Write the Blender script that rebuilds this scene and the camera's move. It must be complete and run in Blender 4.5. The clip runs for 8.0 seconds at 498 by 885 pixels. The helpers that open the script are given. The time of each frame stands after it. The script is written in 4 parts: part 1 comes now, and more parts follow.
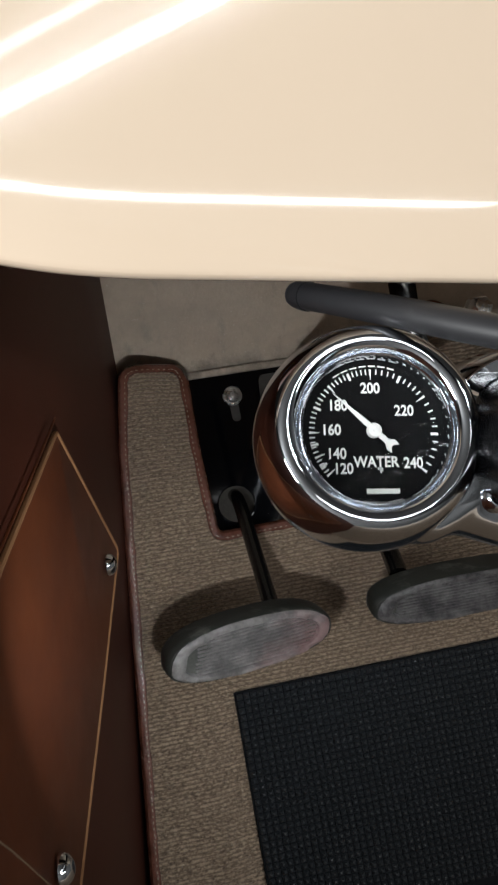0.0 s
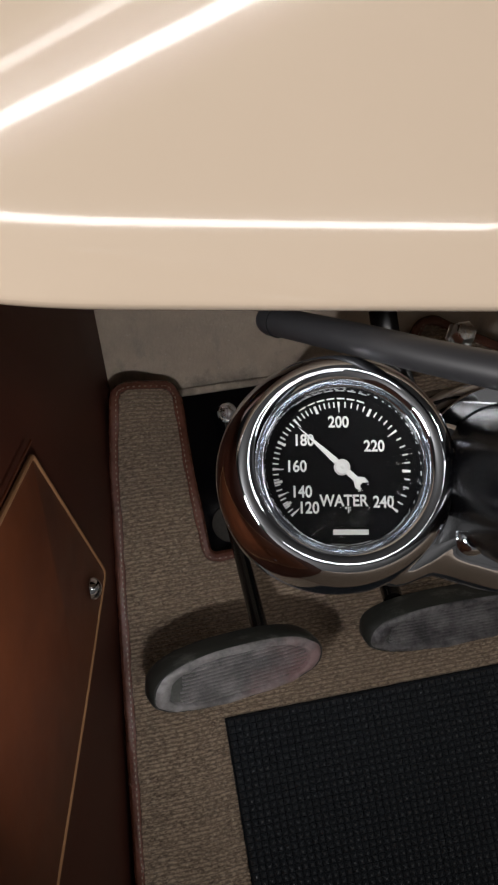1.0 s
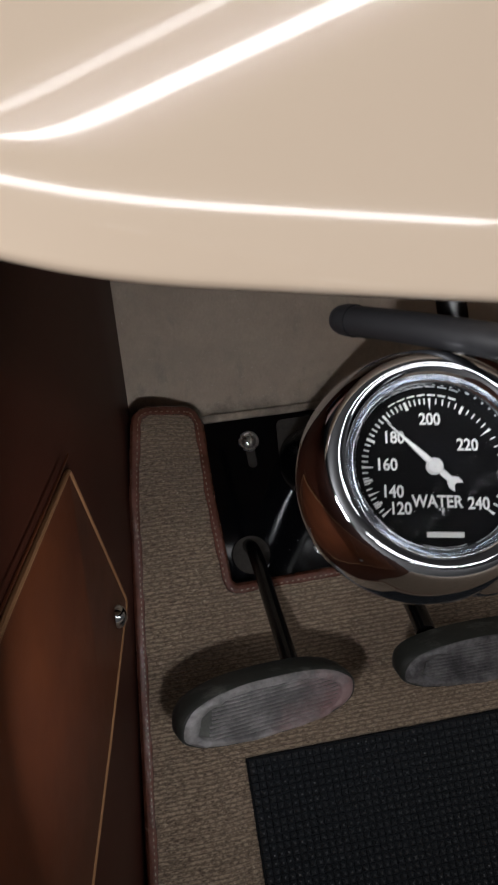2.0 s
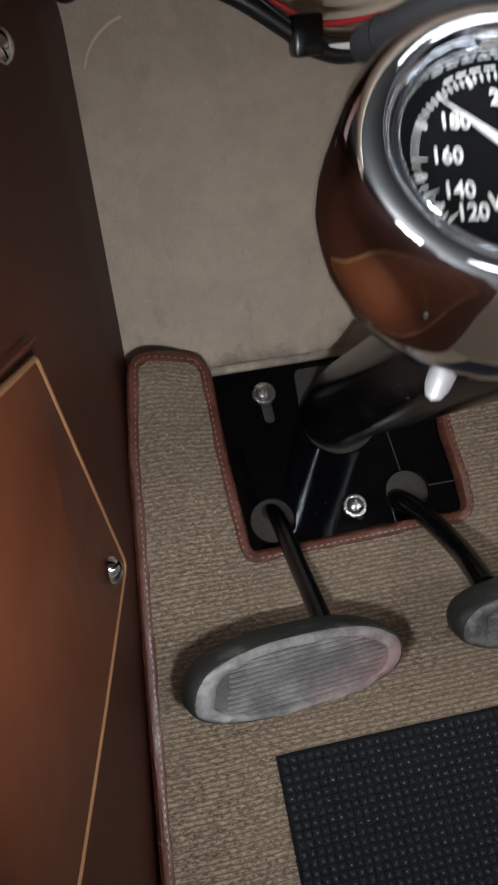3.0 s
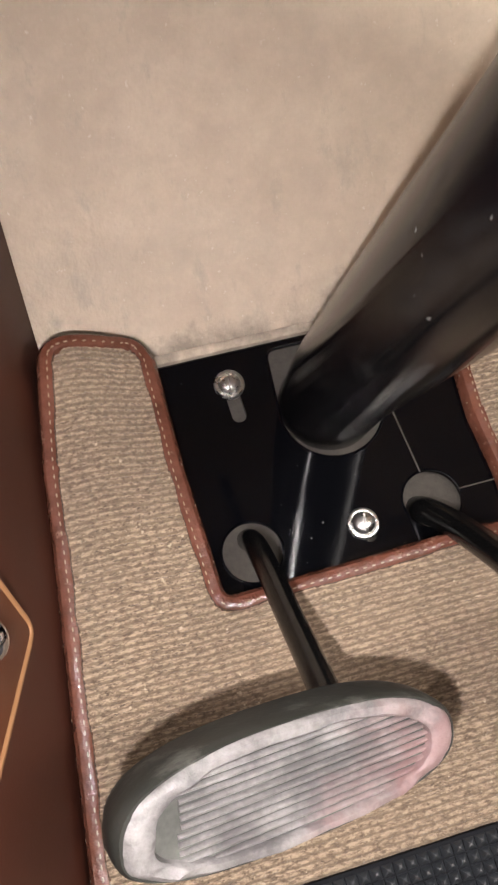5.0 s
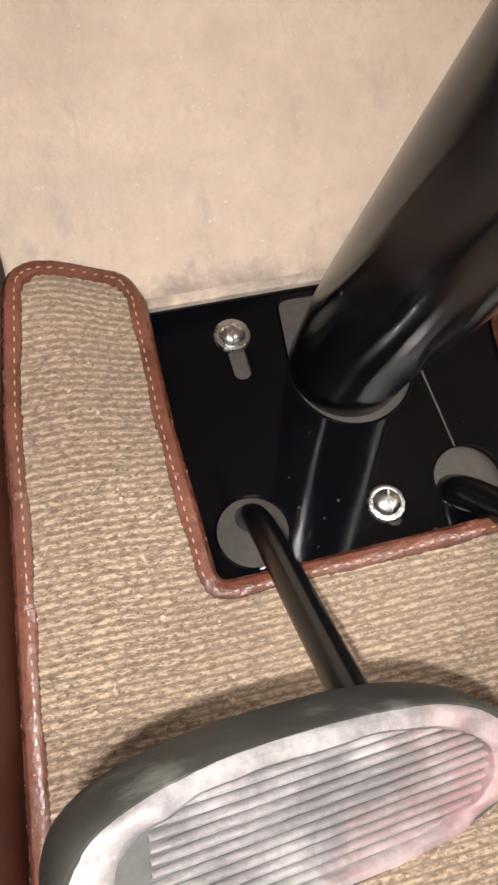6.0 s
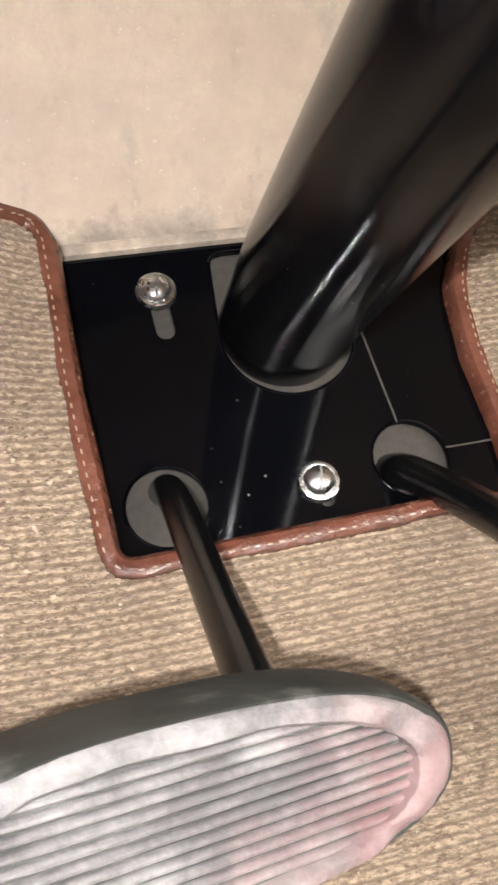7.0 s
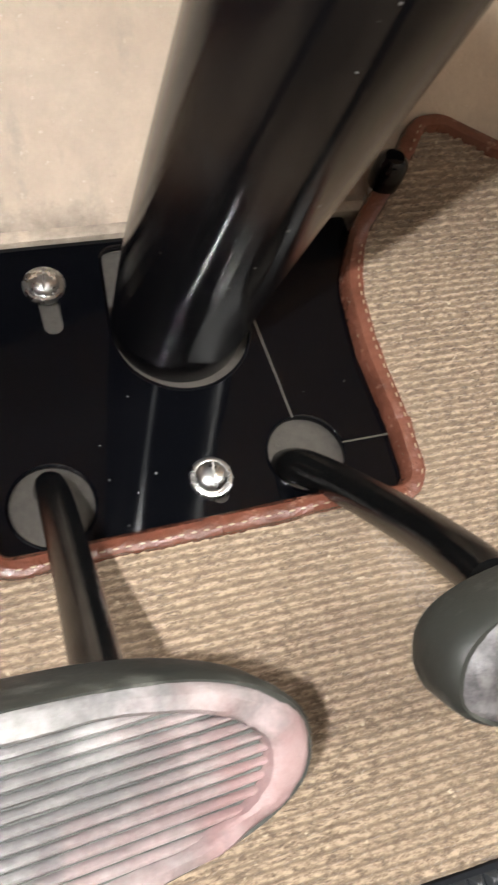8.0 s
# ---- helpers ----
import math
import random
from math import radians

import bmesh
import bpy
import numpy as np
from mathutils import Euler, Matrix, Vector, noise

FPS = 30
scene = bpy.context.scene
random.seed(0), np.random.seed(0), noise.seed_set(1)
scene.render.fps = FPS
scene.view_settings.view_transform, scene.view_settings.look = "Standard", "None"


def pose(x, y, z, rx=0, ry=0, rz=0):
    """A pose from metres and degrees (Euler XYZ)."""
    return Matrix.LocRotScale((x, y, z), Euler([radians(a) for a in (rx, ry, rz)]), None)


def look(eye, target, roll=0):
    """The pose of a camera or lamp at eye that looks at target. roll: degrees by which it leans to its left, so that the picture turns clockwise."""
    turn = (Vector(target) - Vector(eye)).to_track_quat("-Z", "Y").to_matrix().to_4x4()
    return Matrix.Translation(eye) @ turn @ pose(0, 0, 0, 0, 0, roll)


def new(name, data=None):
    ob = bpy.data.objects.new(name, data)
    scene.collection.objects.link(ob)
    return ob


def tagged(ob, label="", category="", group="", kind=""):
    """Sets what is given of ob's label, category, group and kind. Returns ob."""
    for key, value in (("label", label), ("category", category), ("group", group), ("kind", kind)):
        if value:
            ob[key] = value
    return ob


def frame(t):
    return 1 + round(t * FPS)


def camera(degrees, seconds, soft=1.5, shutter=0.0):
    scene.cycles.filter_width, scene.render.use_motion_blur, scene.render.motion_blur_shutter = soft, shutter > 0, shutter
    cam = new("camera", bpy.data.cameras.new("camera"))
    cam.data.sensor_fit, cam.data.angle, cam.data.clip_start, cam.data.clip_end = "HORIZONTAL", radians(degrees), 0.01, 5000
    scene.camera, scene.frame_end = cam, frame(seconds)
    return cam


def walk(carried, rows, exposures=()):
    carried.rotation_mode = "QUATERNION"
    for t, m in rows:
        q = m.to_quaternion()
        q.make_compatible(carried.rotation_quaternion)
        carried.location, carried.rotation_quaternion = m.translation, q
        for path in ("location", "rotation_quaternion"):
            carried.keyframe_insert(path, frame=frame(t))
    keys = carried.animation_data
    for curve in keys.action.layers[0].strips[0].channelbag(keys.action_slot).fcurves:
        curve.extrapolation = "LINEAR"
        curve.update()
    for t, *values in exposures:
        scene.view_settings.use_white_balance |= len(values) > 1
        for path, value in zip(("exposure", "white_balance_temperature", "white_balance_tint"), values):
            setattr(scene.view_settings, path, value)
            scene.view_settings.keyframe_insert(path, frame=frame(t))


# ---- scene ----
cam = camera(32.5, 8.0, 2.2, 0.5)
PATH = [
    (0, (-0.06100, -0.01932, 0.67416), (0.01152, 0.04088, 0.18312), 40.40),
    (0.5, (-0.04524, -0.01132, 0.66014), (0.01736, 0.05070, 0.16796), 35.48),
    (1, (-0.03965, -0.01118, 0.66240), (0.02316, 0.05417, 0.17068), 34.41),
    (1.2, (-0.04836, -0.01110, 0.65905), (0.02239, 0.05827, 0.16896), 36.37),
    (2.3, (-0.07125, -0.03460, 0.61715), (0.00679, 0.06872, 0.13421), 28.56),
    (2.5, (-0.06085, -0.05013, 0.59235), (0.00993, 0.06211, 0.11028), 23.35),
    (3, (-0.06443, -0.07568, 0.54357), (0.00566, 0.05330, 0.06560), 17.74),
    (3.5, (-0.05353, -0.09122, 0.49471), (0.01703, 0.05401, 0.02150), 13.08),
    (4, (-0.04130, -0.07980, 0.45270), (0.03133, 0.07410, -0.01737), 10.00),
    (4.5, (-0.03539, -0.06784, 0.42203), (0.03873, 0.09027, -0.04648), 8.82),
    (4.7, (-0.02784, -0.06485, 0.41601), (0.04422, 0.09171, -0.05335), 8.85),
    (5.8, (-0.02895, -0.06610, 0.33500), (0.05185, 0.09960, -0.12978), 12.41),
    (6, (-0.02915, -0.06508, 0.32532), (0.05150, 0.10403, -0.13825), 12.53),
    (6.5, (-0.01829, -0.07048, 0.29715), (0.07001, 0.10126, -0.16405), 15.63),
    (7, (-0.01251, -0.07081, 0.28552), (0.09389, 0.09954, -0.17236), 20.72),
    (7.5, (-0.00670, -0.07961, 0.28048), (0.11636, 0.09156, -0.17290), 24.03),
    (8, (0.00608, -0.07977, 0.27864), (0.14540, 0.09224, -0.16969), 26.26),
]
TOE = pose(0, 0, 0.25, 49, 0, 0)  # the toe board: x right, y up its slope, z off it
EXPOSURES = [(0, 0.4, 5900, 7), (0.5, 0.22, 6000, 10), (1.0, -0.05, 6150, 12), (1.2, -0.05, 6150, 12), (2.3, -0.15, 5850, 12), (2.7, 0.4, 5750, 9), (3.0, 0.97, 5800, 8), (3.1, 1.12, 5950, 13), (3.5, 1.58, 6350, 18), (4.1, 2.2, 6450, 17), (4.7, 2.35, 6500, 17), (6, 2.8, 6450, 14), (6.5, 2.85, 6400, 13), (7, 2.82, 6300, 12), (8, 2.87, 6250, 9)]
walk(cam, [(t, TOE @ look(eye, target, roll)) for t, eye, target, roll in PATH], EXPOSURES)

# ---- world and lamps ----
TUBES = [(1.0, -1.905, 2.42, 2.4, -53, 9, 0.07), (0.75, -1.85, 2.42, 2.4, -51, 2.5, 0.04), (2.1, -3.4, 2.42, 3.4, 90, 42, 0.38)]  # x, y, z, length, turn, watts, width
# an added fill light for the dashboard, set in an invented window
DASH_FILL_POWER, DASH_FILL_COLOUR = 285, (1.0, 0.95, 0.88)
TUBE_COLOUR = (1.0, 0.95, 0.88)
TORCH_EYE, TORCH_AIM, TORCH_POWER, TORCH_COLOUR = (-0.05, -0.3623, 0.443), (0.05, 0.035, 0.32), 0.15, (1.0, 0.975, 0.945)
world = bpy.data.worlds.new("World")
scene.world = world
world.use_nodes = True
world.node_tree.nodes["Background"].inputs[0].default_value = (0.75, 0.85, 1.0, 1)
world.node_tree.nodes["Background"].inputs[1].default_value = 0.05


# ---- materials ----
class Mat:
    """A small wrapper for a node material."""

    def __init__(self, name, colour, rough=0.5, metal=0.0, **more):
        self.m = bpy.data.materials.new(name)
        self.m.use_nodes = True
        self.t = self.m.node_tree
        self.b = self.t.nodes["Principled BSDF"]
        self.b.inputs["Base Color"].default_value = (*colour, 1)
        self.b.inputs["Roughness"].default_value = rough
        self.b.inputs["Metallic"].default_value = metal
        for key, value in more.items():
            self.b.inputs[key.replace("_", " ")].default_value = value
        self.co = self.t.nodes.new("ShaderNodeTexCoord").outputs["Object"]
        self.height = None

    def node(self, kind, **inputs):
        n = self.t.nodes.new(kind)
        for key, value in inputs.items():
            n.inputs[key.replace("_", " ")].default_value = value
        return n

    def noise(self, scale, detail=4.0, rough=0.6, stretch=(1, 1, 1)):
        mp = self.node("ShaderNodeMapping")
        mp.inputs["Scale"].default_value = stretch
        self.t.links.new(self.co, mp.inputs["Vector"])
        n = self.node("ShaderNodeTexNoise", Scale=scale, Detail=detail, Roughness=rough)
        self.t.links.new(mp.outputs[0], n.inputs["Vector"])
        return n.outputs["Fac"]

    def ramp(self, fac, stops):
        r = self.t.nodes.new("ShaderNodeValToRGB")
        while len(r.color_ramp.elements) < len(stops):
            r.color_ramp.elements.new(0.5)
        for e, (p, c) in zip(r.color_ramp.elements, stops):
            e.position, e.color = p, (*c, 1) if len(c) == 3 else c
        self.t.links.new(fac, r.inputs[0])
        return r.outputs[0]

    def mix(self, fac, a, b, mode="MIX"):
        x = self.t.nodes.new("ShaderNodeMix")
        x.data_type, x.blend_type = "RGBA", mode
        for sock, value in ((x.inputs[0], fac), (x.inputs[6], a), (x.inputs[7], b)):
            if isinstance(value, (int, float)):
                sock.default_value = value
            elif isinstance(value, tuple):
                sock.default_value = (*value, 1)
            else:
                self.t.links.new(value, sock)
        return x.outputs[2]

    def colour(self, out):
        self.t.links.new(out, self.b.inputs["Base Color"])
        return self

    def rough(self, fac, lo, hi):
        r = self.t.nodes.new("ShaderNodeMapRange")
        r.inputs[3].default_value, r.inputs[4].default_value = lo, hi
        self.t.links.new(fac, r.inputs[0])
        self.t.links.new(r.outputs[0], self.b.inputs["Roughness"])
        return self

    def bump(self, fac, strength, distance):
        n = self.node("ShaderNodeBump", Strength=strength, Distance=distance)
        self.t.links.new(fac, n.inputs["Height"])
        if self.height:
            self.t.links.new(self.height, n.inputs["Normal"])
        self.height = n.outputs[0]
        self.t.links.new(self.height, self.b.inputs["Normal"])
        return self


def make_materials():
    m = {}
    a = Mat("cream_paint", (0.72, 0.58, 0.42), 0.12, Coat_Weight=1.0, Coat_Roughness=0.03)
    a.colour(a.mix(a.noise(6), (0.73, 0.585, 0.44), (0.78, 0.63, 0.48))).bump(a.noise(220, 2), 0.02, 0.0005)
    m["cream"] = a.m
    a = Mat("firewall_paint", (0.42, 0.35, 0.27), 0.65, Specular_IOR_Level=0.3)
    c = a.mix(a.ramp(a.noise(26, 7, 0.7), [(0.35, (0, 0, 0)), (0.65, (1, 1, 1))]), (0.54, 0.45, 0.345), (0.45, 0.365, 0.28))
    c = a.mix(a.ramp(a.noise(9, 6, 0.7, (1, 1, 1.6)), [(0.50, (0, 0, 0)), (0.70, (0.55, 0.55, 0.55))]), c, (0.36, 0.31, 0.25))
    c = a.mix(a.ramp(a.noise(55, 8, 0.75, (1, 1, 0.5)), [(0.56, (0, 0, 0)), (0.68, (0.65, 0.65, 0.65))]), c, (0.34, 0.30, 0.245))
    c = a.mix(a.ramp(a.noise(260, 3, 0.6), [(0.66, (0, 0, 0)), (0.74, (0.6, 0.6, 0.6))]), c, (0.72, 0.65, 0.54))
    c = a.mix(a.ramp(a.noise(130, 6, 0.75), [(0.40, (0, 0, 0)), (0.62, (0.35, 0.35, 0.35))]), c, (0.42, 0.345, 0.265))
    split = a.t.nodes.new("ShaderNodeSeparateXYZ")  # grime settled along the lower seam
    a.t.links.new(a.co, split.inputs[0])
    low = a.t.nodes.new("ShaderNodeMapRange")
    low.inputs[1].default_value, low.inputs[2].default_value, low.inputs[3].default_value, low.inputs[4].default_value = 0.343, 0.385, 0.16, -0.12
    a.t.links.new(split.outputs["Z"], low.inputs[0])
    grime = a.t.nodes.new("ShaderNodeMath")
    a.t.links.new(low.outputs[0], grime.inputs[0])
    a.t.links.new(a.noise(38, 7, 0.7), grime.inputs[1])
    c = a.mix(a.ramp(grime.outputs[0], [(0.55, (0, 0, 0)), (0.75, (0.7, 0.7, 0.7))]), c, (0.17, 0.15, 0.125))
    a.colour(c).rough(a.noise(60, 5), 0.5, 0.8).bump(a.noise(420, 3), 0.6, 0.0008).bump(a.noise(40, 4), 0.25, 0.002)
    m["firewall"] = a.m
    a = Mat("carpet_pile", (0.36, 0.26, 0.17), 0.95, Sheen_Weight=0.2)
    rib_shade = a.t.nodes.new("ShaderNodeTexWave")  # shade between the ribs, painted into the colour
    rib_shade.bands_direction, rib_shade.wave_profile = "Y", "SIN"
    rib_shade.inputs["Scale"].default_value = 2 * math.pi / (20 * 0.0030)
    rib_shade.inputs["Phase Offset"].default_value = -math.pi / 2
    a.t.links.new(a.co, rib_shade.inputs["Vector"])
    rib_shade.inputs["Distortion"].default_value, rib_shade.inputs["Detail"].default_value, rib_shade.inputs["Detail Scale"].default_value = 0.8, 3.0, 4.0
    tone = a.ramp(a.noise(600, 3, 0.7, (0.5, 1, 1)), [(0.37, (0, 0, 0)), (0.63, (1, 1, 1))])
    c = a.mix(tone, (0.100, 0.069, 0.045), (0.49, 0.378, 0.265))
    c = a.mix(a.ramp(a.noise(11, 5), [(0.4, (0, 0, 0)), (0.75, (0.5, 0.5, 0.5))]), c, (0.30, 0.225, 0.155))
    c = a.mix(a.ramp(rib_shade.outputs["Fac"], [(0.0, (0.8, 0.8, 0.8)), (0.55, (0, 0, 0))]), c, (0.135, 0.094, 0.061))
    c = a.mix(a.ramp(a.noise(230, 2, 0.5), [(0.70, (0, 0, 0)), (0.76, (0.7, 0.7, 0.7))]), c, (0.66, 0.55, 0.40))
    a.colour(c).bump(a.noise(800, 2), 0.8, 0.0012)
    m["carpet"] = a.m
    a = Mat("binding_leather", (0.16, 0.055, 0.026), 0.3)
    c = a.mix(a.ramp(a.noise(60, 6, 0.7), [(0.35, (0, 0, 0)), (0.65, (1, 1, 1))]), (0.088, 0.030, 0.018), (0.16, 0.060, 0.038))
    c = a.mix(a.ramp(a.noise(140, 4, 0.6), [(0.62, (0, 0, 0)), (0.72, (0.6, 0.6, 0.6))]), c, (0.33, 0.20, 0.15))
    a.colour(c).rough(a.noise(90), 0.14, 0.30).bump(a.noise(420, 3), 0.4, 0.0007).bump(a.noise(150, 3), 0.6, 0.0022)
    m["binding"] = a.m
    a = Mat("thread", (0.28, 0.195, 0.125), 0.8)
    m["thread"] = a.m
    a = Mat("brown_leather", (0.20, 0.065, 0.02), 0.42)
    a.colour(a.mix(a.ramp(a.noise(12, 5), [(0.3, (0, 0, 0)), (0.7, (1, 1, 1))]), (0.092, 0.023, 0.007), (0.172, 0.046, 0.0125)))
    a.rough(a.noise(40), 0.45, 0.62).bump(a.noise(700, 3), 0.2, 0.0005)
    m["leather"] = a.m
    # the pocket's leather again, with the wall's shade painted in as darker colour
    a = Mat("shaded_leather", (0.075, 0.025, 0.012), 0.6, Specular_IOR_Level=0.35)
    a.colour(a.mix(a.noise(15, 5), (0.052, 0.0125, 0.0050), (0.086, 0.021, 0.0085))).bump(a.noise(700, 3), 0.2, 0.0005)
    m["leather_shaded"] = a.m
    a = Mat("leather_edge", (0.34, 0.17, 0.075), 0.6)
    m["leather_edge"] = a.m
    a = Mat("gloss_black", (0.002, 0.0022, 0.003), 0.05, Specular_IOR_Level=0.25)
    a.colour(a.mix(a.ramp(a.noise(290, 1, 0.4), [(0.785, (0, 0, 0)), (0.81, (1, 1, 1))]), (0.0018, 0.002, 0.0028), (0.14, 0.14, 0.135)))
    a.rough(a.noise(25, 6), 0.03, 0.10)
    m["gloss_black"] = a.m
    a = Mat("column_black", (0.008, 0.008, 0.009), 0.2, Specular_IOR_Level=0.28, Anisotropic=0.85, Anisotropic_Rotation=0.25)
    round_z = a.node("ShaderNodeTangent")  # wiped lengthwise, so that highlights draw out along the tube
    round_z.direction_type, round_z.axis = "RADIAL", "Z"
    a.t.links.new(round_z.outputs[0], a.b.inputs["Tangent"])
    d = a.ramp(a.noise(38, 9, 0.75, (1, 1, 0.35)), [(0.54, (0, 0, 0)), (0.74, (1, 1, 1))])
    c = a.mix(d, (0.002, 0.002, 0.0025), (0.012, 0.012, 0.012))
    wisp = a.ramp(a.noise(24, 9, 0.7, (1, 1, 0.5)), [(0.60, (0, 0, 0)), (0.74, (0.5, 0.5, 0.5))])
    c = a.mix(wisp, c, (0.045, 0.047, 0.05))
    dust = a.ramp(a.noise(330, 1, 0.4), [(0.79, (0, 0, 0)), (0.82, (1, 1, 1))])
    c = a.mix(dust, c, (0.16, 0.16, 0.15))
    a.colour(c).rough(d, 0.16, 0.30).bump(a.noise(150, 4, 0.6, (1, 1, 0.1)), 0.05, 0.0005)
    m["column_black"] = a.m
    a = Mat("satin_black", (0.004, 0.004, 0.004), 0.3, Specular_IOR_Level=0.4)
    a.rough(a.noise(80), 0.14, 0.32)
    m["satin_black"] = a.m
    for key, pinkness, dark, pale in (("pedal", 0.58, (0.125, 0.118, 0.116), (0.31, 0.296, 0.288)), ("pedal_plain", 0.0, (0.04, 0.038, 0.04), (0.19, 0.18, 0.18))):
        a = Mat(key + "_rubber", pale, 0.6)
        c = a.mix(a.ramp(a.noise(58, 7, 0.7), [(0.40, (0, 0, 0)), (0.66, (1, 1, 1))]), dark, pale)
        split = a.t.nodes.new("ShaderNodeSeparateXYZ")
        a.t.links.new(a.co, split.inputs[0])
        down = a.t.nodes.new("ShaderNodeMath")  # faded red paint rubbed onto the outer end and the lower rim
        down.operation, down.inputs[1].default_value = "MULTIPLY_ADD", -9.0
        a.t.links.new(split.outputs["Y"], down.inputs[0])
        a.t.links.new(a.noise(45, 6, 0.65), down.inputs[2])
        pink = a.t.nodes.new("ShaderNodeMath")
        pink.operation, pink.inputs[1].default_value = "MULTIPLY_ADD", 9.0
        a.t.links.new(split.outputs["X"], pink.inputs[0])
        a.t.links.new(down.outputs[0], pink.inputs[2])
        span = a.t.nodes.new("ShaderNodeMapRange")
        span.inputs[1].default_value, span.inputs[2].default_value = 1.26, 1.66
        span.inputs[4].default_value = pinkness
        a.t.links.new(pink.outputs[0], span.inputs[0])
        c = a.mix(span.outputs[0], c, (0.27, 0.132, 0.127))
        c = a.mix(a.ramp(a.noise(95, 5, 0.6), [(0.58, (0, 0, 0)), (0.68, (0.45, 0.45, 0.45))]), c, (0.10, 0.092, 0.096))
        a.colour(c).rough(a.noise(60), 0.4, 0.7).bump(a.noise(300, 4), 0.5, 0.0008).bump(a.noise(110, 4), 0.6, 0.002)
        m[key] = a.m
    a = Mat("pedal_groove", (0.1, 0.1, 0.095), 0.7)
    a.colour(a.mix(a.ramp(a.noise(60, 5), [(0.4, (0, 0, 0)), (0.65, (1, 1, 1))]), (0.05, 0.052, 0.046), (0.13, 0.132, 0.118))).bump(a.noise(300, 4), 0.3, 0.0006)
    m["pedal_groove"] = a.m
    a = Mat("rubber_edge", (0.05, 0.05, 0.05), 0.5)
    scuff = a.ramp(a.noise(34, 8, 0.7, (1, 1, 2.2)), [(0.56, (0, 0, 0)), (0.70, (0.8, 0.8, 0.8))])
    a.colour(a.mix(scuff, a.mix(a.noise(50, 5), (0.012, 0.013, 0.011), (0.036, 0.038, 0.032)), (0.13, 0.132, 0.115))).bump(a.noise(300, 4), 0.3, 0.0006)
    m["rubber_worn"] = a.m
    a = Mat("underside", (0.02, 0.02, 0.02), 0.8)
    m["underside"] = a.m
    a = Mat("mat_rubber", (0.006, 0.007, 0.009), 0.85, Specular_IOR_Level=0.2)
    m["mat"] = a.m
    a = Mat("mat_tread", (0.022, 0.026, 0.030), 0.3, Specular_IOR_Level=0.8)
    a.rough(a.noise(60), 0.3, 0.46).bump(a.noise(400, 3), 0.2, 0.0005)
    m["tread"] = a.m
    a = Mat("felt", (0.13, 0.115, 0.095), 0.95)
    a.colour(a.mix(a.noise(300, 4), (0.032, 0.028, 0.023), (0.068, 0.060, 0.050))).bump(a.noise(600), 0.4, 0.001)
    m["felt"] = a.m
    m["chrome"] = Mat("chrome", (0.80, 0.83, 0.88), 0.035, 1.0).m
    a = Mat("zinc", (0.62, 0.62, 0.60), 0.2, 1.0)
    a.rough(a.noise(200), 0.2, 0.36).bump(a.noise(600, 3), 0.3, 0.0004)
    m["zinc"] = a.m
    m["alloy"] = Mat("pale_alloy", (0.34, 0.335, 0.33), 0.4, 0.3).m
    m["slot"] = Mat("slot_steel", (0.35, 0.34, 0.33), 0.4, 0.8).m
    m["dial"] = Mat("dial_face", (0.003, 0.003, 0.0035), 0.7, Specular_IOR_Level=0.1).m
    m["print"] = Mat("dial_print", (0.85, 0.86, 0.84), 0.6).m
    a = Mat("lens_glass", (1, 1, 1), 0.01, Transmission_Weight=1.0, IOR=1.1)
    m["glass"] = a.m
    a = Mat("grey_bar", (0.017, 0.017, 0.019), 0.4)
    a.rough(a.noise(120), 0.35, 0.55)
    m["bar"] = a.m
    m["tongue"] = Mat("blue_grey_steel", (0.30, 0.30, 0.36), 0.35, 0.5).m
    m["white"] = Mat("white_plastic", (0.75, 0.74, 0.70), 0.3).m
    for key, c in (("wire_red", (0.45, 0.02, 0.02)), ("wire_black", (0.01, 0.01, 0.01)), ("wire_blue", (0.02, 0.08, 0.4)), ("wire_yellow", (0.6, 0.45, 0.02))):
        m[key] = Mat(key, c, 0.4).m
    a = Mat("room_wall", (0.16, 0.15, 0.14), 0.8)
    a.colour(a.mix(a.noise(1.5), (0.045, 0.044, 0.043), (0.075, 0.073, 0.07)))
    m["room"] = a.m
    a = Mat("concrete", (0.28, 0.27, 0.26), 0.7)
    a.colour(a.mix(a.noise(3, 6), (0.03, 0.029, 0.028), (0.05, 0.047, 0.045)))
    m["concrete"] = a.m
    return m


M = make_materials()


# ---- mesh helpers ----
def part(name, bm, material, parent=None, label="", smooth=True):
    me = bpy.data.meshes.new(name)
    bmesh.ops.recalc_face_normals(bm, faces=bm.faces)
    bm.to_mesh(me)
    bm.free()
    if smooth:
        me.polygons.foreach_set("use_smooth", [True] * len(me.polygons))
        me.set_sharp_from_angle(angle=radians(38))
    me.materials.append(M[material])
    ob = new(name, me)
    if parent is not None:
        ob.parent = parent
    return tagged(ob, label)


def thing(name, label, category, m=None, kind="", group=""):
    ob = new(name)
    ob.empty_display_size = 0.02
    if m is not None:
        ob.matrix_world = m
    return tagged(ob, label, category, group, kind)


def box_bm(x0, x1, y0, y1, z0, z1, bevel=0.0, segments=2):
    bm = bmesh.new()
    bmesh.ops.create_cube(bm, size=1, matrix=Matrix.LocRotScale(((x0 + x1) / 2, (y0 + y1) / 2, (z0 + z1) / 2), None, (x1 - x0, y1 - y0, z1 - z0)))
    if bevel:
        bmesh.ops.bevel(bm, geom=bm.edges[:], offset=bevel, segments=segments, affect="EDGES", profile=0.5)
    return bm


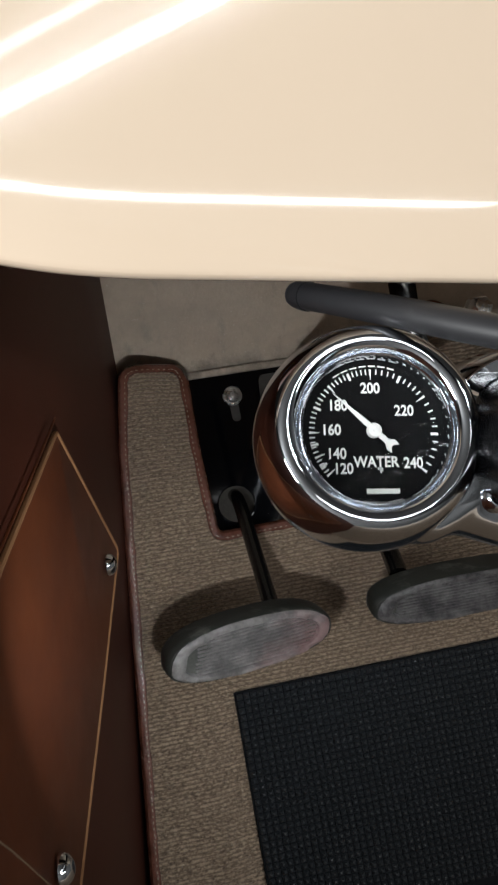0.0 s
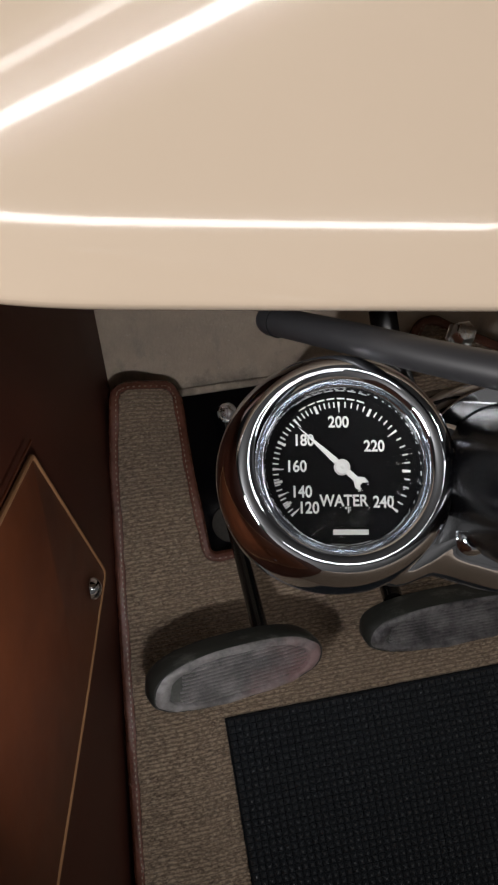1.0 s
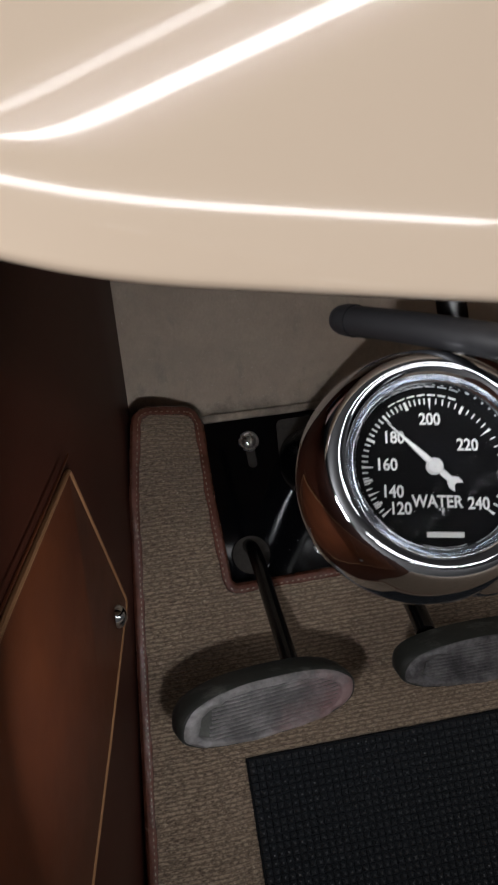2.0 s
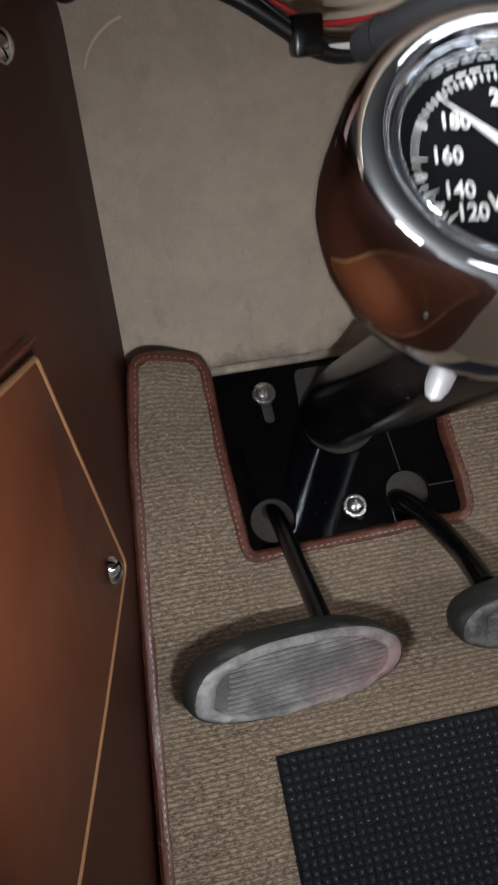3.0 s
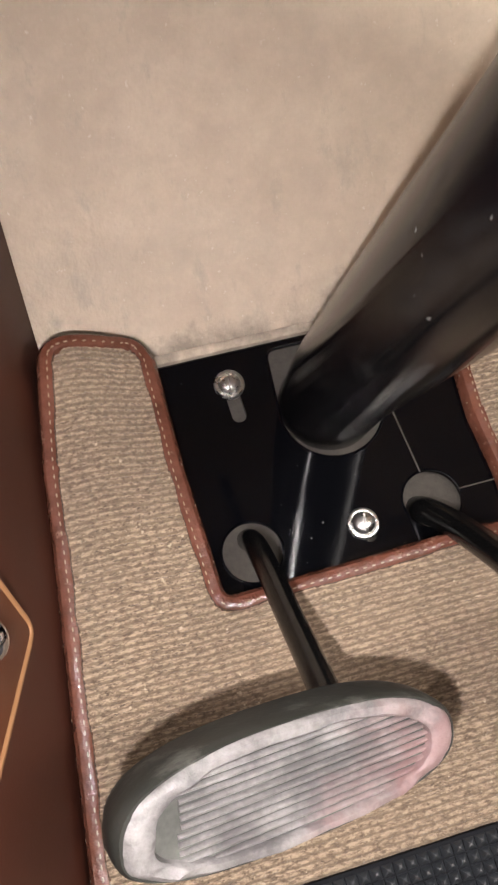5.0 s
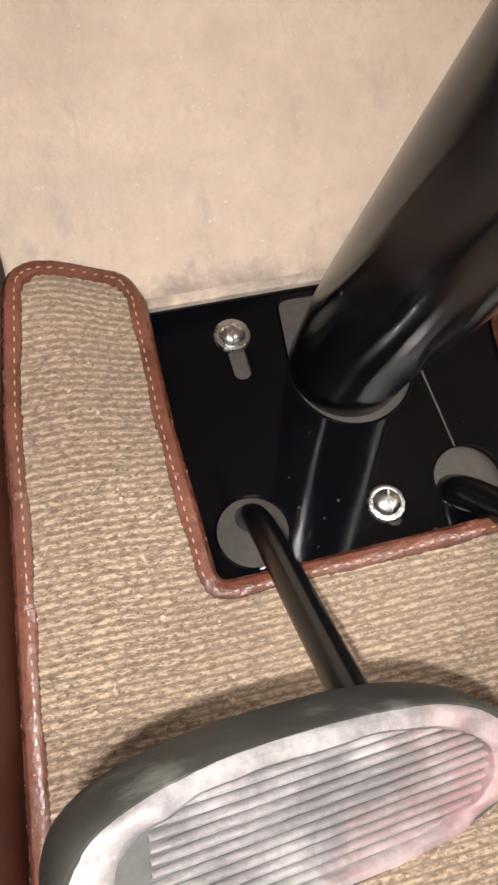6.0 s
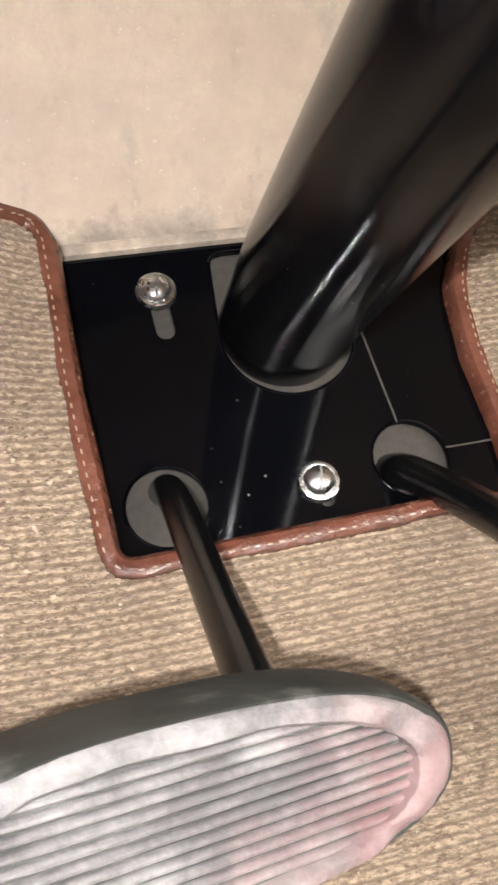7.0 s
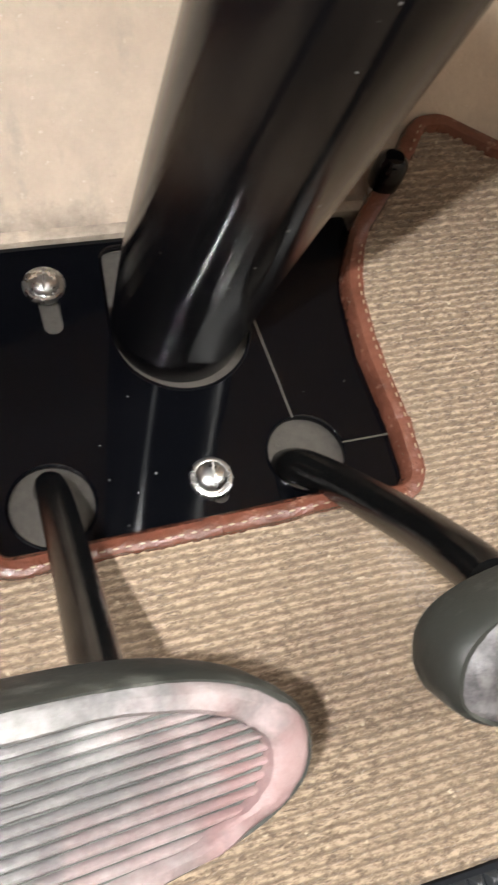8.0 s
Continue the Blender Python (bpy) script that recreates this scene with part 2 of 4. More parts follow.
def lathe_bm(profile, steps=48, m=None):
    """A turned body: (radius, height) pairs round the z axis."""
    bm = bmesh.new()
    rings = []
    for r, z in profile:
        if r < 1e-6:
            rings.append([bm.verts.new((0, 0, z))])
        else:
            rings.append([bm.verts.new((r * math.cos(2 * math.pi * i / steps), r * math.sin(2 * math.pi * i / steps), z)) for i in range(steps)])
    for a, b in zip(rings, rings[1:]):
        for i in range(steps):
            j = (i + 1) % steps
            if len(a) == 1 and len(b) == 1:
                continue
            if len(a) == 1:
                bm.faces.new((a[0], b[i], b[j]))
            elif len(b) == 1:
                bm.faces.new((a[i], a[j], b[0]))
            else:
                bm.faces.new((a[i], a[j], b[j], b[i]))
    if m is not None:
        bm.transform(m)
    return bm


def frames_along(points, closed=False):
    """The place, the way and a side for each point of a path."""
    pts = [Vector(p) for p in points]
    n = len(pts)
    out = []
    side = None
    for i, p in enumerate(pts):
        a = pts[(i - 1) % n] if closed or i else pts[i]
        b = pts[(i + 1) % n] if closed or i < n - 1 else pts[i]
        way = (b - a).normalized()
        if side is None:
            side = way.orthogonal().normalized()
        side = (side - way * side.dot(way)).normalized()
        out.append((p, way, side))
    return out


def tube_bm(points, radius, sides=12, flat=1.0, caps=True, up=None):
    """A bar along a path; radius may be a list; flat squeezes it along its second axis."""
    bm = bmesh.new()
    rings = []
    for i, (p, way, side) in enumerate(frames_along(points)):
        if up is not None:
            side = Vector(up).cross(way).normalized()
        other = way.cross(side)
        r = radius[i] if isinstance(radius, (list, tuple)) else radius
        rings.append([bm.verts.new(p + side * (r * math.cos(2 * math.pi * k / sides)) + other * (r * flat * math.sin(2 * math.pi * k / sides))) for k in range(sides)])
    for a, b in zip(rings, rings[1:]):
        for k in range(sides):
            bm.faces.new((a[k], a[(k + 1) % sides], b[(k + 1) % sides], b[k]))
    if caps:
        bm.faces.new(rings[0][::-1])
        bm.faces.new(rings[-1])
    return bm


def smooth_path(points, steps=8, closed=False):
    """A rounded path (Catmull-Rom) through the points."""
    pts = [Vector(p) for p in points]
    n = len(pts)
    out = []
    for i in range(n if closed else n - 1):
        get = (lambda k: pts[k % n]) if closed else (lambda k: pts[min(max(k, 0), n - 1)])
        p0, p1, p2, p3 = get(i - 1), get(i), get(i + 1), get(i + 2)
        for s in range(steps):
            t = s / steps
            out.append(0.5 * ((2 * p1) + (p2 - p0) * t + (2 * p0 - 5 * p1 + 4 * p2 - p3) * t * t + (3 * p1 - p0 - 3 * p2 + p3) * t ** 3))
    if not closed:
        out.append(pts[-1])
    return out


def rounded(points, radii, steps=6):
    """An outline with its corners rounded by arcs (2D)."""
    out = []
    n = len(points)
    for i in range(n):
        p, a, b = Vector(points[i]), Vector(points[i - 1]), Vector(points[(i + 1) % n])
        r = radii[i] if isinstance(radii, (list, tuple)) else radii
        if r <= 0:
            out.append(p)
            continue
        u, v = (a - p).normalized(), (b - p).normalized()
        half = u.angle(v) / 2
        d = min(r / math.tan(half), (a - p).length * 0.49, (b - p).length * 0.49)
        s, e = p + u * d, p + v * d
        for k in range(steps + 1):
            t = k / steps
            out.append((1 - t) ** 2 * s + 2 * t * (1 - t) * p + t * t * e)
    return out


def plate_bm(outline, z0, z1, bevel=0.0, holes=()):
    """A flat plate with an outline and holes (2D loops), from z0 to z1."""
    bm = bmesh.new()
    edges = []
    for loop in (outline, *holes):
        vs = [bm.verts.new((p[0], p[1], z1)) for p in loop]
        edges += [bm.edges.new((vs[i - 1], vs[i])) for i in range(len(vs))]
    bmesh.ops.triangle_fill(bm, use_beauty=True, use_dissolve=False, edges=edges)
    faces = bm.faces[:]
    grown = bmesh.ops.extrude_face_region(bm, geom=faces)
    bmesh.ops.translate(bm, verts=[g for g in grown["geom"] if isinstance(g, bmesh.types.BMVert)], vec=(0, 0, z0 - z1))
    bmesh.ops.recalc_face_normals(bm, faces=bm.faces)
    if bevel:
        sharp = [e for e in bm.edges if len(e.link_faces) == 2 and e.calc_face_angle(0) > 1.2 and abs(e.verts[0].co.z - e.verts[1].co.z) < 1e-6]
        bmesh.ops.bevel(bm, geom=sharp, offset=bevel, segments=2, affect="EDGES", profile=0.5)
    return bm


def circle(x, y, r, steps=32):
    return [(x + r * math.cos(2 * math.pi * i / steps), y + r * math.sin(2 * math.pi * i / steps)) for i in range(steps)]


def inside(x, y, poly):
    """Which of the places (arrays) lie in an outline."""
    r = np.zeros(x.shape, bool)
    n = len(poly)
    for i in range(n):
        (x1, y1), (x2, y2) = poly[i - 1][:2], poly[i][:2]
        if y1 != y2:
            r ^= ((y1 > y) != (y2 > y)) & (x < (x2 - x1) * (y - y1) / (y2 - y1) + x1)
    return r


def mesh_part(name, verts, faces, material, parent=None, label="", smooth=True):
    me = bpy.data.meshes.new(name)
    me.from_pydata(verts, [], faces)
    me.update()
    if smooth:
        me.polygons.foreach_set("use_smooth", [True] * len(me.polygons))
    me.materials.append(M[material])
    ob = new(name, me)
    if parent is not None:
        ob.parent = parent
    return tagged(ob, label)


# ---- the setting ----
def wall_x(y, z):
    """The inner face of the flared side wall."""
    return -0.054 + 0.18 * (y - 0.084) - 0.02 * (z - 0.36)


def build_setting():
    # the garage round the car
    for name, (x0, x1, y0, y1, z0, z1) in {
        "garage_floor": (-3, 4, -4, 3, -0.5, -0.4), "garage_ceiling": (-3, 4, -4, 3, 2.5, 2.6),
        "wall_east": (4, 4.1, -4, 3, -0.5, 2.6),
        "wall_south": (-3.1, 4.1, -4.1, -4, -0.5, 2.6), "wall_north": (-3.1, 4.1, 3, 3.1, -0.5, 2.6)}.items():
        ob = part(name, box_bm(x0, x1, y0, y1, z0, z1), "concrete" if name == "garage_floor" else "room", smooth=False)
        tagged(ob, "plain painted garage surface", "ceiling" if "ceiling" in name else "floor" if "floor" in name else "wall", kind="structure")
    # west wall with an unseen opening, added only to hold the fill lamp
    bm = plate_bm([(-4, -0.5), (3, -0.5), (3, 2.6), (-4, 2.6)], 0, 0.1, 0, [[(-3.4, 0.9), (-1.8, 0.9), (-1.8, 2.1), (-3.4, 2.1)]])
    bm.transform(Matrix(((0, 0, 1, -3.1), (1, 0, 0, 0), (0, 1, 0, 0), (0, 0, 0, 1))))
    tagged(part("wall_west", bm, "room", smooth=False), "plain painted garage wall with an opening added for the fill lamp", "wall", kind="structure")
    frame_bm = plate_bm([(-3.4, 0.9), (-1.8, 0.9), (-1.8, 2.1), (-3.4, 2.1)], 0, 0.06, 0, [[(-3.35, 0.95), (-1.85, 0.95), (-1.85, 2.05), (-3.35, 2.05)]])
    frame_bm.transform(Matrix(((0, 0, 1, -3.08), (1, 0, 0, 0), (0, 1, 0, 0), (0, 0, 0, 1))))
    tagged(part("fill_window", frame_bm, "white", smooth=False), "white frame added round the fill lamp opening", "window", kind="structure")
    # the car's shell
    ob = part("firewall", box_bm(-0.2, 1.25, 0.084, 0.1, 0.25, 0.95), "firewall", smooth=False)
    tagged(ob, "tan painted steel firewall with fine scuffs", "car firewall", kind="structure")
    arc = smooth_path([(-0.0525, 0.0833, 0.538), (-0.0490, 0.0833, 0.5465), (-0.0435, 0.0833, 0.5540), (-0.0345, 0.0833, 0.5607), (-0.0270, 0.0833, 0.5635)], 6)
    part("pressed_bead", tube_bm(arc, [0.0004] + [0.0009] * (len(arc) - 2) + [0.0004], 8), "cream", ob, "pale pressed bead")
    ob = part("car_floor", box_bm(-0.3, 1.25, -1.6, -0.2, -0.03, 0.0), "carpet", smooth=False)
    tagged(ob, "flat tan carpeted car floor", "car floor", kind="structure")
    ob = part("toe_board", box_bm(-0.16, 1.25, -0.36, 0.121, -0.03, -0.009), "firewall", smooth=False)
    ob.matrix_world = TOE
    tagged(ob, "sloping painted steel toe board", "toe board", kind="structure")
    # unseen panel, added to block light and keep the plate's reflections dark
    bm = box_bm(-0.16, 1.25, -0.2, 0.1, 0.86, 0.88)
    tagged(part("cowl", bm, "underside", smooth=False), "unseen dark cowl panel blocking light from above", "car cowl", kind="structure")
    # the flared side wall
    bm = bmesh.new()
    vs = []
    for y, z in ((-1.5, -0.03), (0.1, -0.03), (0.1, 0.95), (-0.12, 0.95), (-0.14, 0.585), (-1.5, 0.585)):
        vs.append((bm.verts.new((wall_x(y, z) - 0.006, y, z)), bm.verts.new((wall_x(y, z) - 0.05, y, z))))
    for i in range(6):
        a, b = vs[i], vs[(i + 1) % 6]
        bm.faces.new((a[0], b[0], b[1], a[1]))
    bm.faces.new([v[0] for v in vs])
    bm.faces.new([v[1] for v in vs[::-1]])
    tagged(part("side_wall", bm, "leather_shaded", smooth=False), "flared side wall of the car's cowl", "car side wall", kind="structure")


def wall_sheet(name, outline, lift, thick, material, parent, label="", bevel=0.0006):
    """A leather sheet on the side wall; its outline in the wall's (y, z)."""
    bm = plate_bm([(-p[0], p[1]) for p in outline], 0, thick, bevel)
    for v in bm.verts:
        y, z, h = -v.co.x, v.co.y, v.co.z
        v.co = (wall_x(y, z) + lift + h, y, z)
    return part(name, bm, material, parent, label)


def snap_bm(r=0.0074):
    return lathe_bm([(0, 0.0064), (r * 0.35, 0.006), (r * 0.7, 0.0047), (r * 0.92, 0.0027), (r, 0.0006), (r, -0.0006), (r * 0.6, -0.001)], 24)


def build_side_panel():
    panel = thing("leather_side_panel", "brown leather kick panel on the side wall, darkened as if shaded", "side panel", Matrix.Translation((wall_x(-0.1, 0.3), -0.1, 0.3)))
    inv = panel.matrix_world.inverted()
    out = rounded([(0.079, 0.02), (0.079, 0.577), (0.0, 0.574), (-0.12, 0.568), (-1.2, 0.56), (-1.2, 0.02)], [0, 0.02, 0.02, 0.02, 0, 0])
    ob = wall_sheet("panel_cover", out, -0.005, 0.004, "leather_shaded", panel)
    ob.data.transform(inv)
    # the stitched pocket with its raw edge
    out = rounded([(-0.056, 0.293), (-0.136, 0.4435), (-0.25, 0.458), (-0.62, 0.49), (-0.62, 0.24), (-0.275, 0.2745), (-0.16, 0.2825)], [0.006, 0.006, 0.05, 0.03, 0.03, 0.1, 0.1])
    ob = wall_sheet("pocket", out, -0.0005, 0.0026, "leather", panel, "reddish brown leather pocket")
    ob.data.transform(inv)
    edge = []
    for i, p in enumerate(out):
        q = out[(i + 1) % len(out)]
        n = max(1, int((Vector(q) - Vector(p)).length / 0.01))
        edge += [(Vector(p).lerp(Vector(q), k / n)) for k in range(n)]
    bm = tube_bm([(wall_x(p[0], p[1]) + 0.0016, p[0], p[1]) for p in edge + edge[:1]], 0.0015, 8)
    bm.transform(inv)
    part("pocket_edge", bm, "leather_edge", panel, "raw tan cut leather edge")
    def seam(points, name, material, r, dashed, label):
        bm = bmesh.new()
        pts = smooth_path([(wall_x(y, z) + 0.0022, y, z) for y, z in points], 10)
        if not dashed:
            bm = tube_bm(pts, r, 8)
        else:
            for a, b in zip(pts, pts[1:]):
                k = max(1, round((b - a).length / 0.0045))
                for i in range(k):
                    c, way = a.lerp(b, (i + 0.5) / k), (b - a).normalized()
                    m = Matrix.Translation(c) @ way.to_track_quat("X", "Z").to_matrix().to_4x4() @ Matrix.Diagonal((0.0016, r, r, 1))
                    bmesh.ops.create_icosphere(bm, subdivisions=1, radius=1, matrix=m)
        bm.transform(inv)
        part(name, bm, material, panel, label)

    seam([(-0.350, 0.452), (-0.339, 0.422), (-0.3276, 0.393), (-0.3181, 0.3643), (-0.3076, 0.3301), (-0.298, 0.300)], "pocket_stitching", "thread", 0.0005, True, "pale thread stitches")
    seam([(-0.60, 0.497), (-0.40, 0.482), (-0.262, 0.4655), (-0.19, 0.4565), (-0.133, 0.4505)], "welt", "leather", 0.0007, False, "thin leather welt")
    for y, z in ((-0.101, 0.3195), (-0.296, 0.3181), (-0.081, 0.553)):
        m = Matrix.Translation((wall_x(y, z) + (0.004 if z < 0.5 else 0.0), y, z)) @ pose(0, 0, 0, 0, 90, 0)
        bm = snap_bm()
        bm.transform(inv @ m)
        part("snap", bm, "chrome", panel, "domed chrome snap")
    return panel


# ---- carpet ----
CARPET_TOP = 0.018


def carpet_lift(u, v):
    """The carpet stands a little higher along the side wall and dips to the plate beyond the brake pedal."""
    a = np.clip((-0.004 - u) / 0.04, 0, 1)
    top = np.clip((v - 0.03) / 0.08, 0, 1)
    b = np.clip((u - 0.118) / 0.022, 0, 1) * np.clip((v + 0.075) / 0.06, 0, 1) * np.clip((0.138 - v) / 0.04, 0, 1)
    far = np.clip((u - 0.165) / 0.03, 0, 1) * np.clip((v - 0.12) / 0.03, 0, 1)
    return (0.009 + 0.010 * top) * a * a * (3 - 2 * a) - 0.0125 * b * b * (3 - 2 * b) + 0.005 * far


def carpet_outline():
    pts = [(-0.0545, 0.131), (-0.008, 0.1315), (-0.003, 0.118), (-0.003, 0.06), (0.0, -0.004), (0.07, -0.003), (0.147, -0.001),
           (0.1475, 0.023), (0.1455, 0.055), (0.148, 0.088), (0.160, 0.112), (0.184, 0.137), (0.193, 0.150), (0.206, 0.1525), (0.229, 0.138), (0.262, 0.122), (0.6, 0.118),
           (0.6, -0.335), (-0.099, -0.335), (-0.0885, -0.21), (-0.0795, -0.105), (-0.0705, 0.0), (-0.064, 0.07)]
    return rounded(pts, [0.014, 0.012, 0.008, 0.06, 0.006, 0.03, 0.008, 0.02, 0.05, 0.05, 0.03, 0.03, 0.012, 0.014, 0.03, 0.05, 0, 0, 0, 0.2, 0.2, 0.2, 0.05], 5)


def build_carpet():
    rug = thing("carpet", "tan ribbed carpet with brown stitched leather binding", "carpet", TOE)
    out = [tuple(p) for p in carpet_outline()]
    du, dv = 0.0013, 0.00065
    us = np.arange(-0.112, 0.34, du)
    vs = np.arange(-0.335, 0.155, dv)
    U, V = np.meshgrid(us, vs)
    rng = np.random.default_rng(3)
    rib = 0.0030
    k = V / rib + 0.07 * np.sin(U * 95 + 0.8 * np.sin(V * 60)) + 0.05 * np.sin(U * 310 + V * 150)
    row = np.floor(k)
    prof = np.abs(np.sin(np.pi * k)) ** 0.6
    loop = 0.5 + 0.5 * np.sin(2 * np.pi * (U / 0.0039 + 0.37 * row + 0.6 * np.sin(row * 12.9898)))
    Z = CARPET_TOP - 0.0026 + 0.0023 * prof * (0.74 + 0.26 * loop) + 0.00042 * rng.standard_normal(U.shape)
    Z += 0.0008 * np.sin(U * 31 + 2) * np.sin(V * 27) + carpet_lift(U, V)
    n_u, n_v = len(us), len(vs)
    keep = inside((U + du / 2)[:-1, :-1], (V + dv / 2)[:-1, :-1], out)
    idx = np.arange(n_u * n_v).reshape(n_v, n_u)
    quads = np.stack([idx[:-1, :-1], idx[:-1, 1:], idx[1:, 1:], idx[1:, :-1]], -1)[keep]
    used = np.unique(quads)
    remap = np.zeros(n_u * n_v, int)
    remap[used] = np.arange(len(used))
    verts = np.stack([U.ravel(), V.ravel(), Z.ravel()], 1)[used]
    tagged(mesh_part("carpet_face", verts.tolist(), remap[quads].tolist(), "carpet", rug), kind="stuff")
    under = [p for p in out if p[0] < 0.1]
    k = next(i for i, p in enumerate(under) if p[1] < -0.3)
    part("backing", plate_bm(under[:k] + [(0.115, -0.004), (0.115, -0.335)] + under[k:], -0.004, CARPET_TOP - 0.004), "felt", rug, smooth=False)
    # the binding: a leather strip wrapped over the edge
    prof = [(-0.0006, -0.003), (-0.0012, 0.006), (-0.0012, CARPET_TOP - 0.004), (-0.0004, CARPET_TOP - 0.0002), (0.0012, CARPET_TOP + 0.0018), (0.0032, CARPET_TOP + 0.0022), (0.0052, CARPET_TOP + 0.0022), (0.0064, CARPET_TOP + 0.0016), (0.0069, CARPET_TOP - 0.003)]
    loop = [Vector(p) for p in out]
    fine = []
    for i, p in enumerate(loop):
        q = loop[(i + 1) % len(loop)]
        n = max(1, int((q - p).length / 0.006))
        fine += [p.lerp(q, j / n) for j in range(n) if (q - p).length > 1e-5]
    n = len(fine)
    bm = bmesh.new()
    rings = []
    for i, p in enumerate(fine):
        way = (fine[(i + 1) % n] - fine[i - 1]).normalized()
        inn = Vector((way.y, -way.x))
        w = 1 + 0.06 * math.sin(i * 0.7) + 0.04 * math.sin(i * 2.1)
        up = float(carpet_lift(p.x, p.y))
        rings.append([bm.verts.new((p.x + inn.x * a * w, p.y + inn.y * a * w, max(b + (up if b > 0.003 else 0), 0.0004 if up < 0 else -0.003))) for a, b in prof])
    for i in range(n):
        a, b = rings[i], rings[(i + 1) % n]
        for j in range(len(prof) - 1):
            bm.faces.new((a[j], b[j], b[j + 1], a[j + 1]))
    part("binding", bm, "binding", rug, "brown leather edge binding")
    # stitches along the inner side
    bm = bmesh.new()
    d = 0.0
    for i, p in enumerate(fine):
        q = fine[(i + 1) % n]
        length = (q - p).length
        way = (q - p) / length
        inn = Vector((way.y, -way.x))
        while d < length:
            c = p + way * d + inn * 0.0046
            m = Matrix.Translation((c.x, c.y, CARPET_TOP + 0.0024 + float(carpet_lift(c.x, c.y)))) @ Matrix.Rotation(math.atan2(way.y, way.x), 4, "Z") @ Matrix.Diagonal((0.0012, 0.0004, 0.00035, 1))
            bmesh.ops.create_icosphere(bm, subdivisions=1, radius=1, matrix=m)
            d += 0.0042
        d -= length
    tagged(part("stitching", bm, "thread", rug, "pale thread stitches"), kind="stuff")


def build_rubber_mat():
    mat = thing("rubber_mat", "black rubber heel mat with small raised pyramids", "floor mat", TOE)
    u0, u1, v0, v1, z = -0.010, 0.42, -0.30, -0.123, CARPET_TOP
    part("base", box_bm(u0, u1, v0, v1, z - 0.003, z + 0.002, 0.0008), "mat", mat)
    verts, faces = [], []
    step = 0.0051
    corners = ((-1, -1), (1, -1), (1, 1), (-1, 1))
    for i in range(int((u1 - u0 - 0.004) / step)):
        for j in range(int((v1 - v0 - 0.004) / step)):
            x, y, k = u0 + 0.004 + i * step, v1 - 0.004 - j * step, len(verts)
            for half, h in ((0.44, 0.0), (0.30, 0.0013), (0.16, 0.0021), (0.04, 0.0024)):
                verts += [(x + a * step * half, y + b * step * half, z + 0.002 + h) for a, b in corners]
            for r in range(3):
                faces += [(k + 4 * r + a, k + 4 * r + (a + 1) % 4, k + 4 * r + 4 + (a + 1) % 4, k + 4 * r + 4 + a) for a in range(4)]
            faces.append((k + 12, k + 13, k + 14, k + 15))
    tagged(mesh_part("tread", verts, faces, "tread", mat, smooth=False), kind="stuff")


# ---- the plate and the column ----
HOLE_A, HOLE_B = (0.020, 0.0165), (0.1128, 0.0193)
COLUMN_BASE, COLUMN_WAY = Vector((0.0788, 0.0857, 0)), Vector((-0.0032, -0.2226, 1)).normalized()


def slotted_screw(name, x, y, parent, turn=0.0):
    m = Matrix.Translation((x, y, 0))
    s = lathe_bm([(0, 0.0048), (0.0016, 0.0048), (0.0032, 0.0045), (0.0046, 0.0038), (0.0055, 0.0028), (0.0058, 0.0016)], 32, m)
    head = part(name, s, "zinc", parent, "domed zinc slotted screw")
    w = lathe_bm([(0.0056, 0.0016), (0.0066, 0.0019), (0.0075, 0.0016), (0.0079, 0.0009), (0.0079, -0.001)], 32, m)
    part("washer", w, "zinc", head)
    g = box_bm(-0.0046, 0.0046, -0.00045, 0.00045, 0.0036, 0.00488)
    g.transform(m @ Matrix.Rotation(turn, 4, "Z"))
    part("slot", g, "slot", head)


def stadium(x, y, x2, y2, r, steps=10):
    a, b = Vector((x, y)), Vector((x2, y2))
    t = math.atan2(b.y - a.y, b.x - a.x)
    pts = [a + r * Vector((math.cos(t + math.pi / 2 + math.pi * k / steps), math.sin(t + math.pi / 2 + math.pi * k / steps))) for k in range(steps + 1)]
    return pts + [b + r * Vector((math.cos(t - math.pi / 2 + math.pi * k / steps), math.sin(t - math.pi / 2 + math.pi * k / steps))) for k in range(steps + 1)]


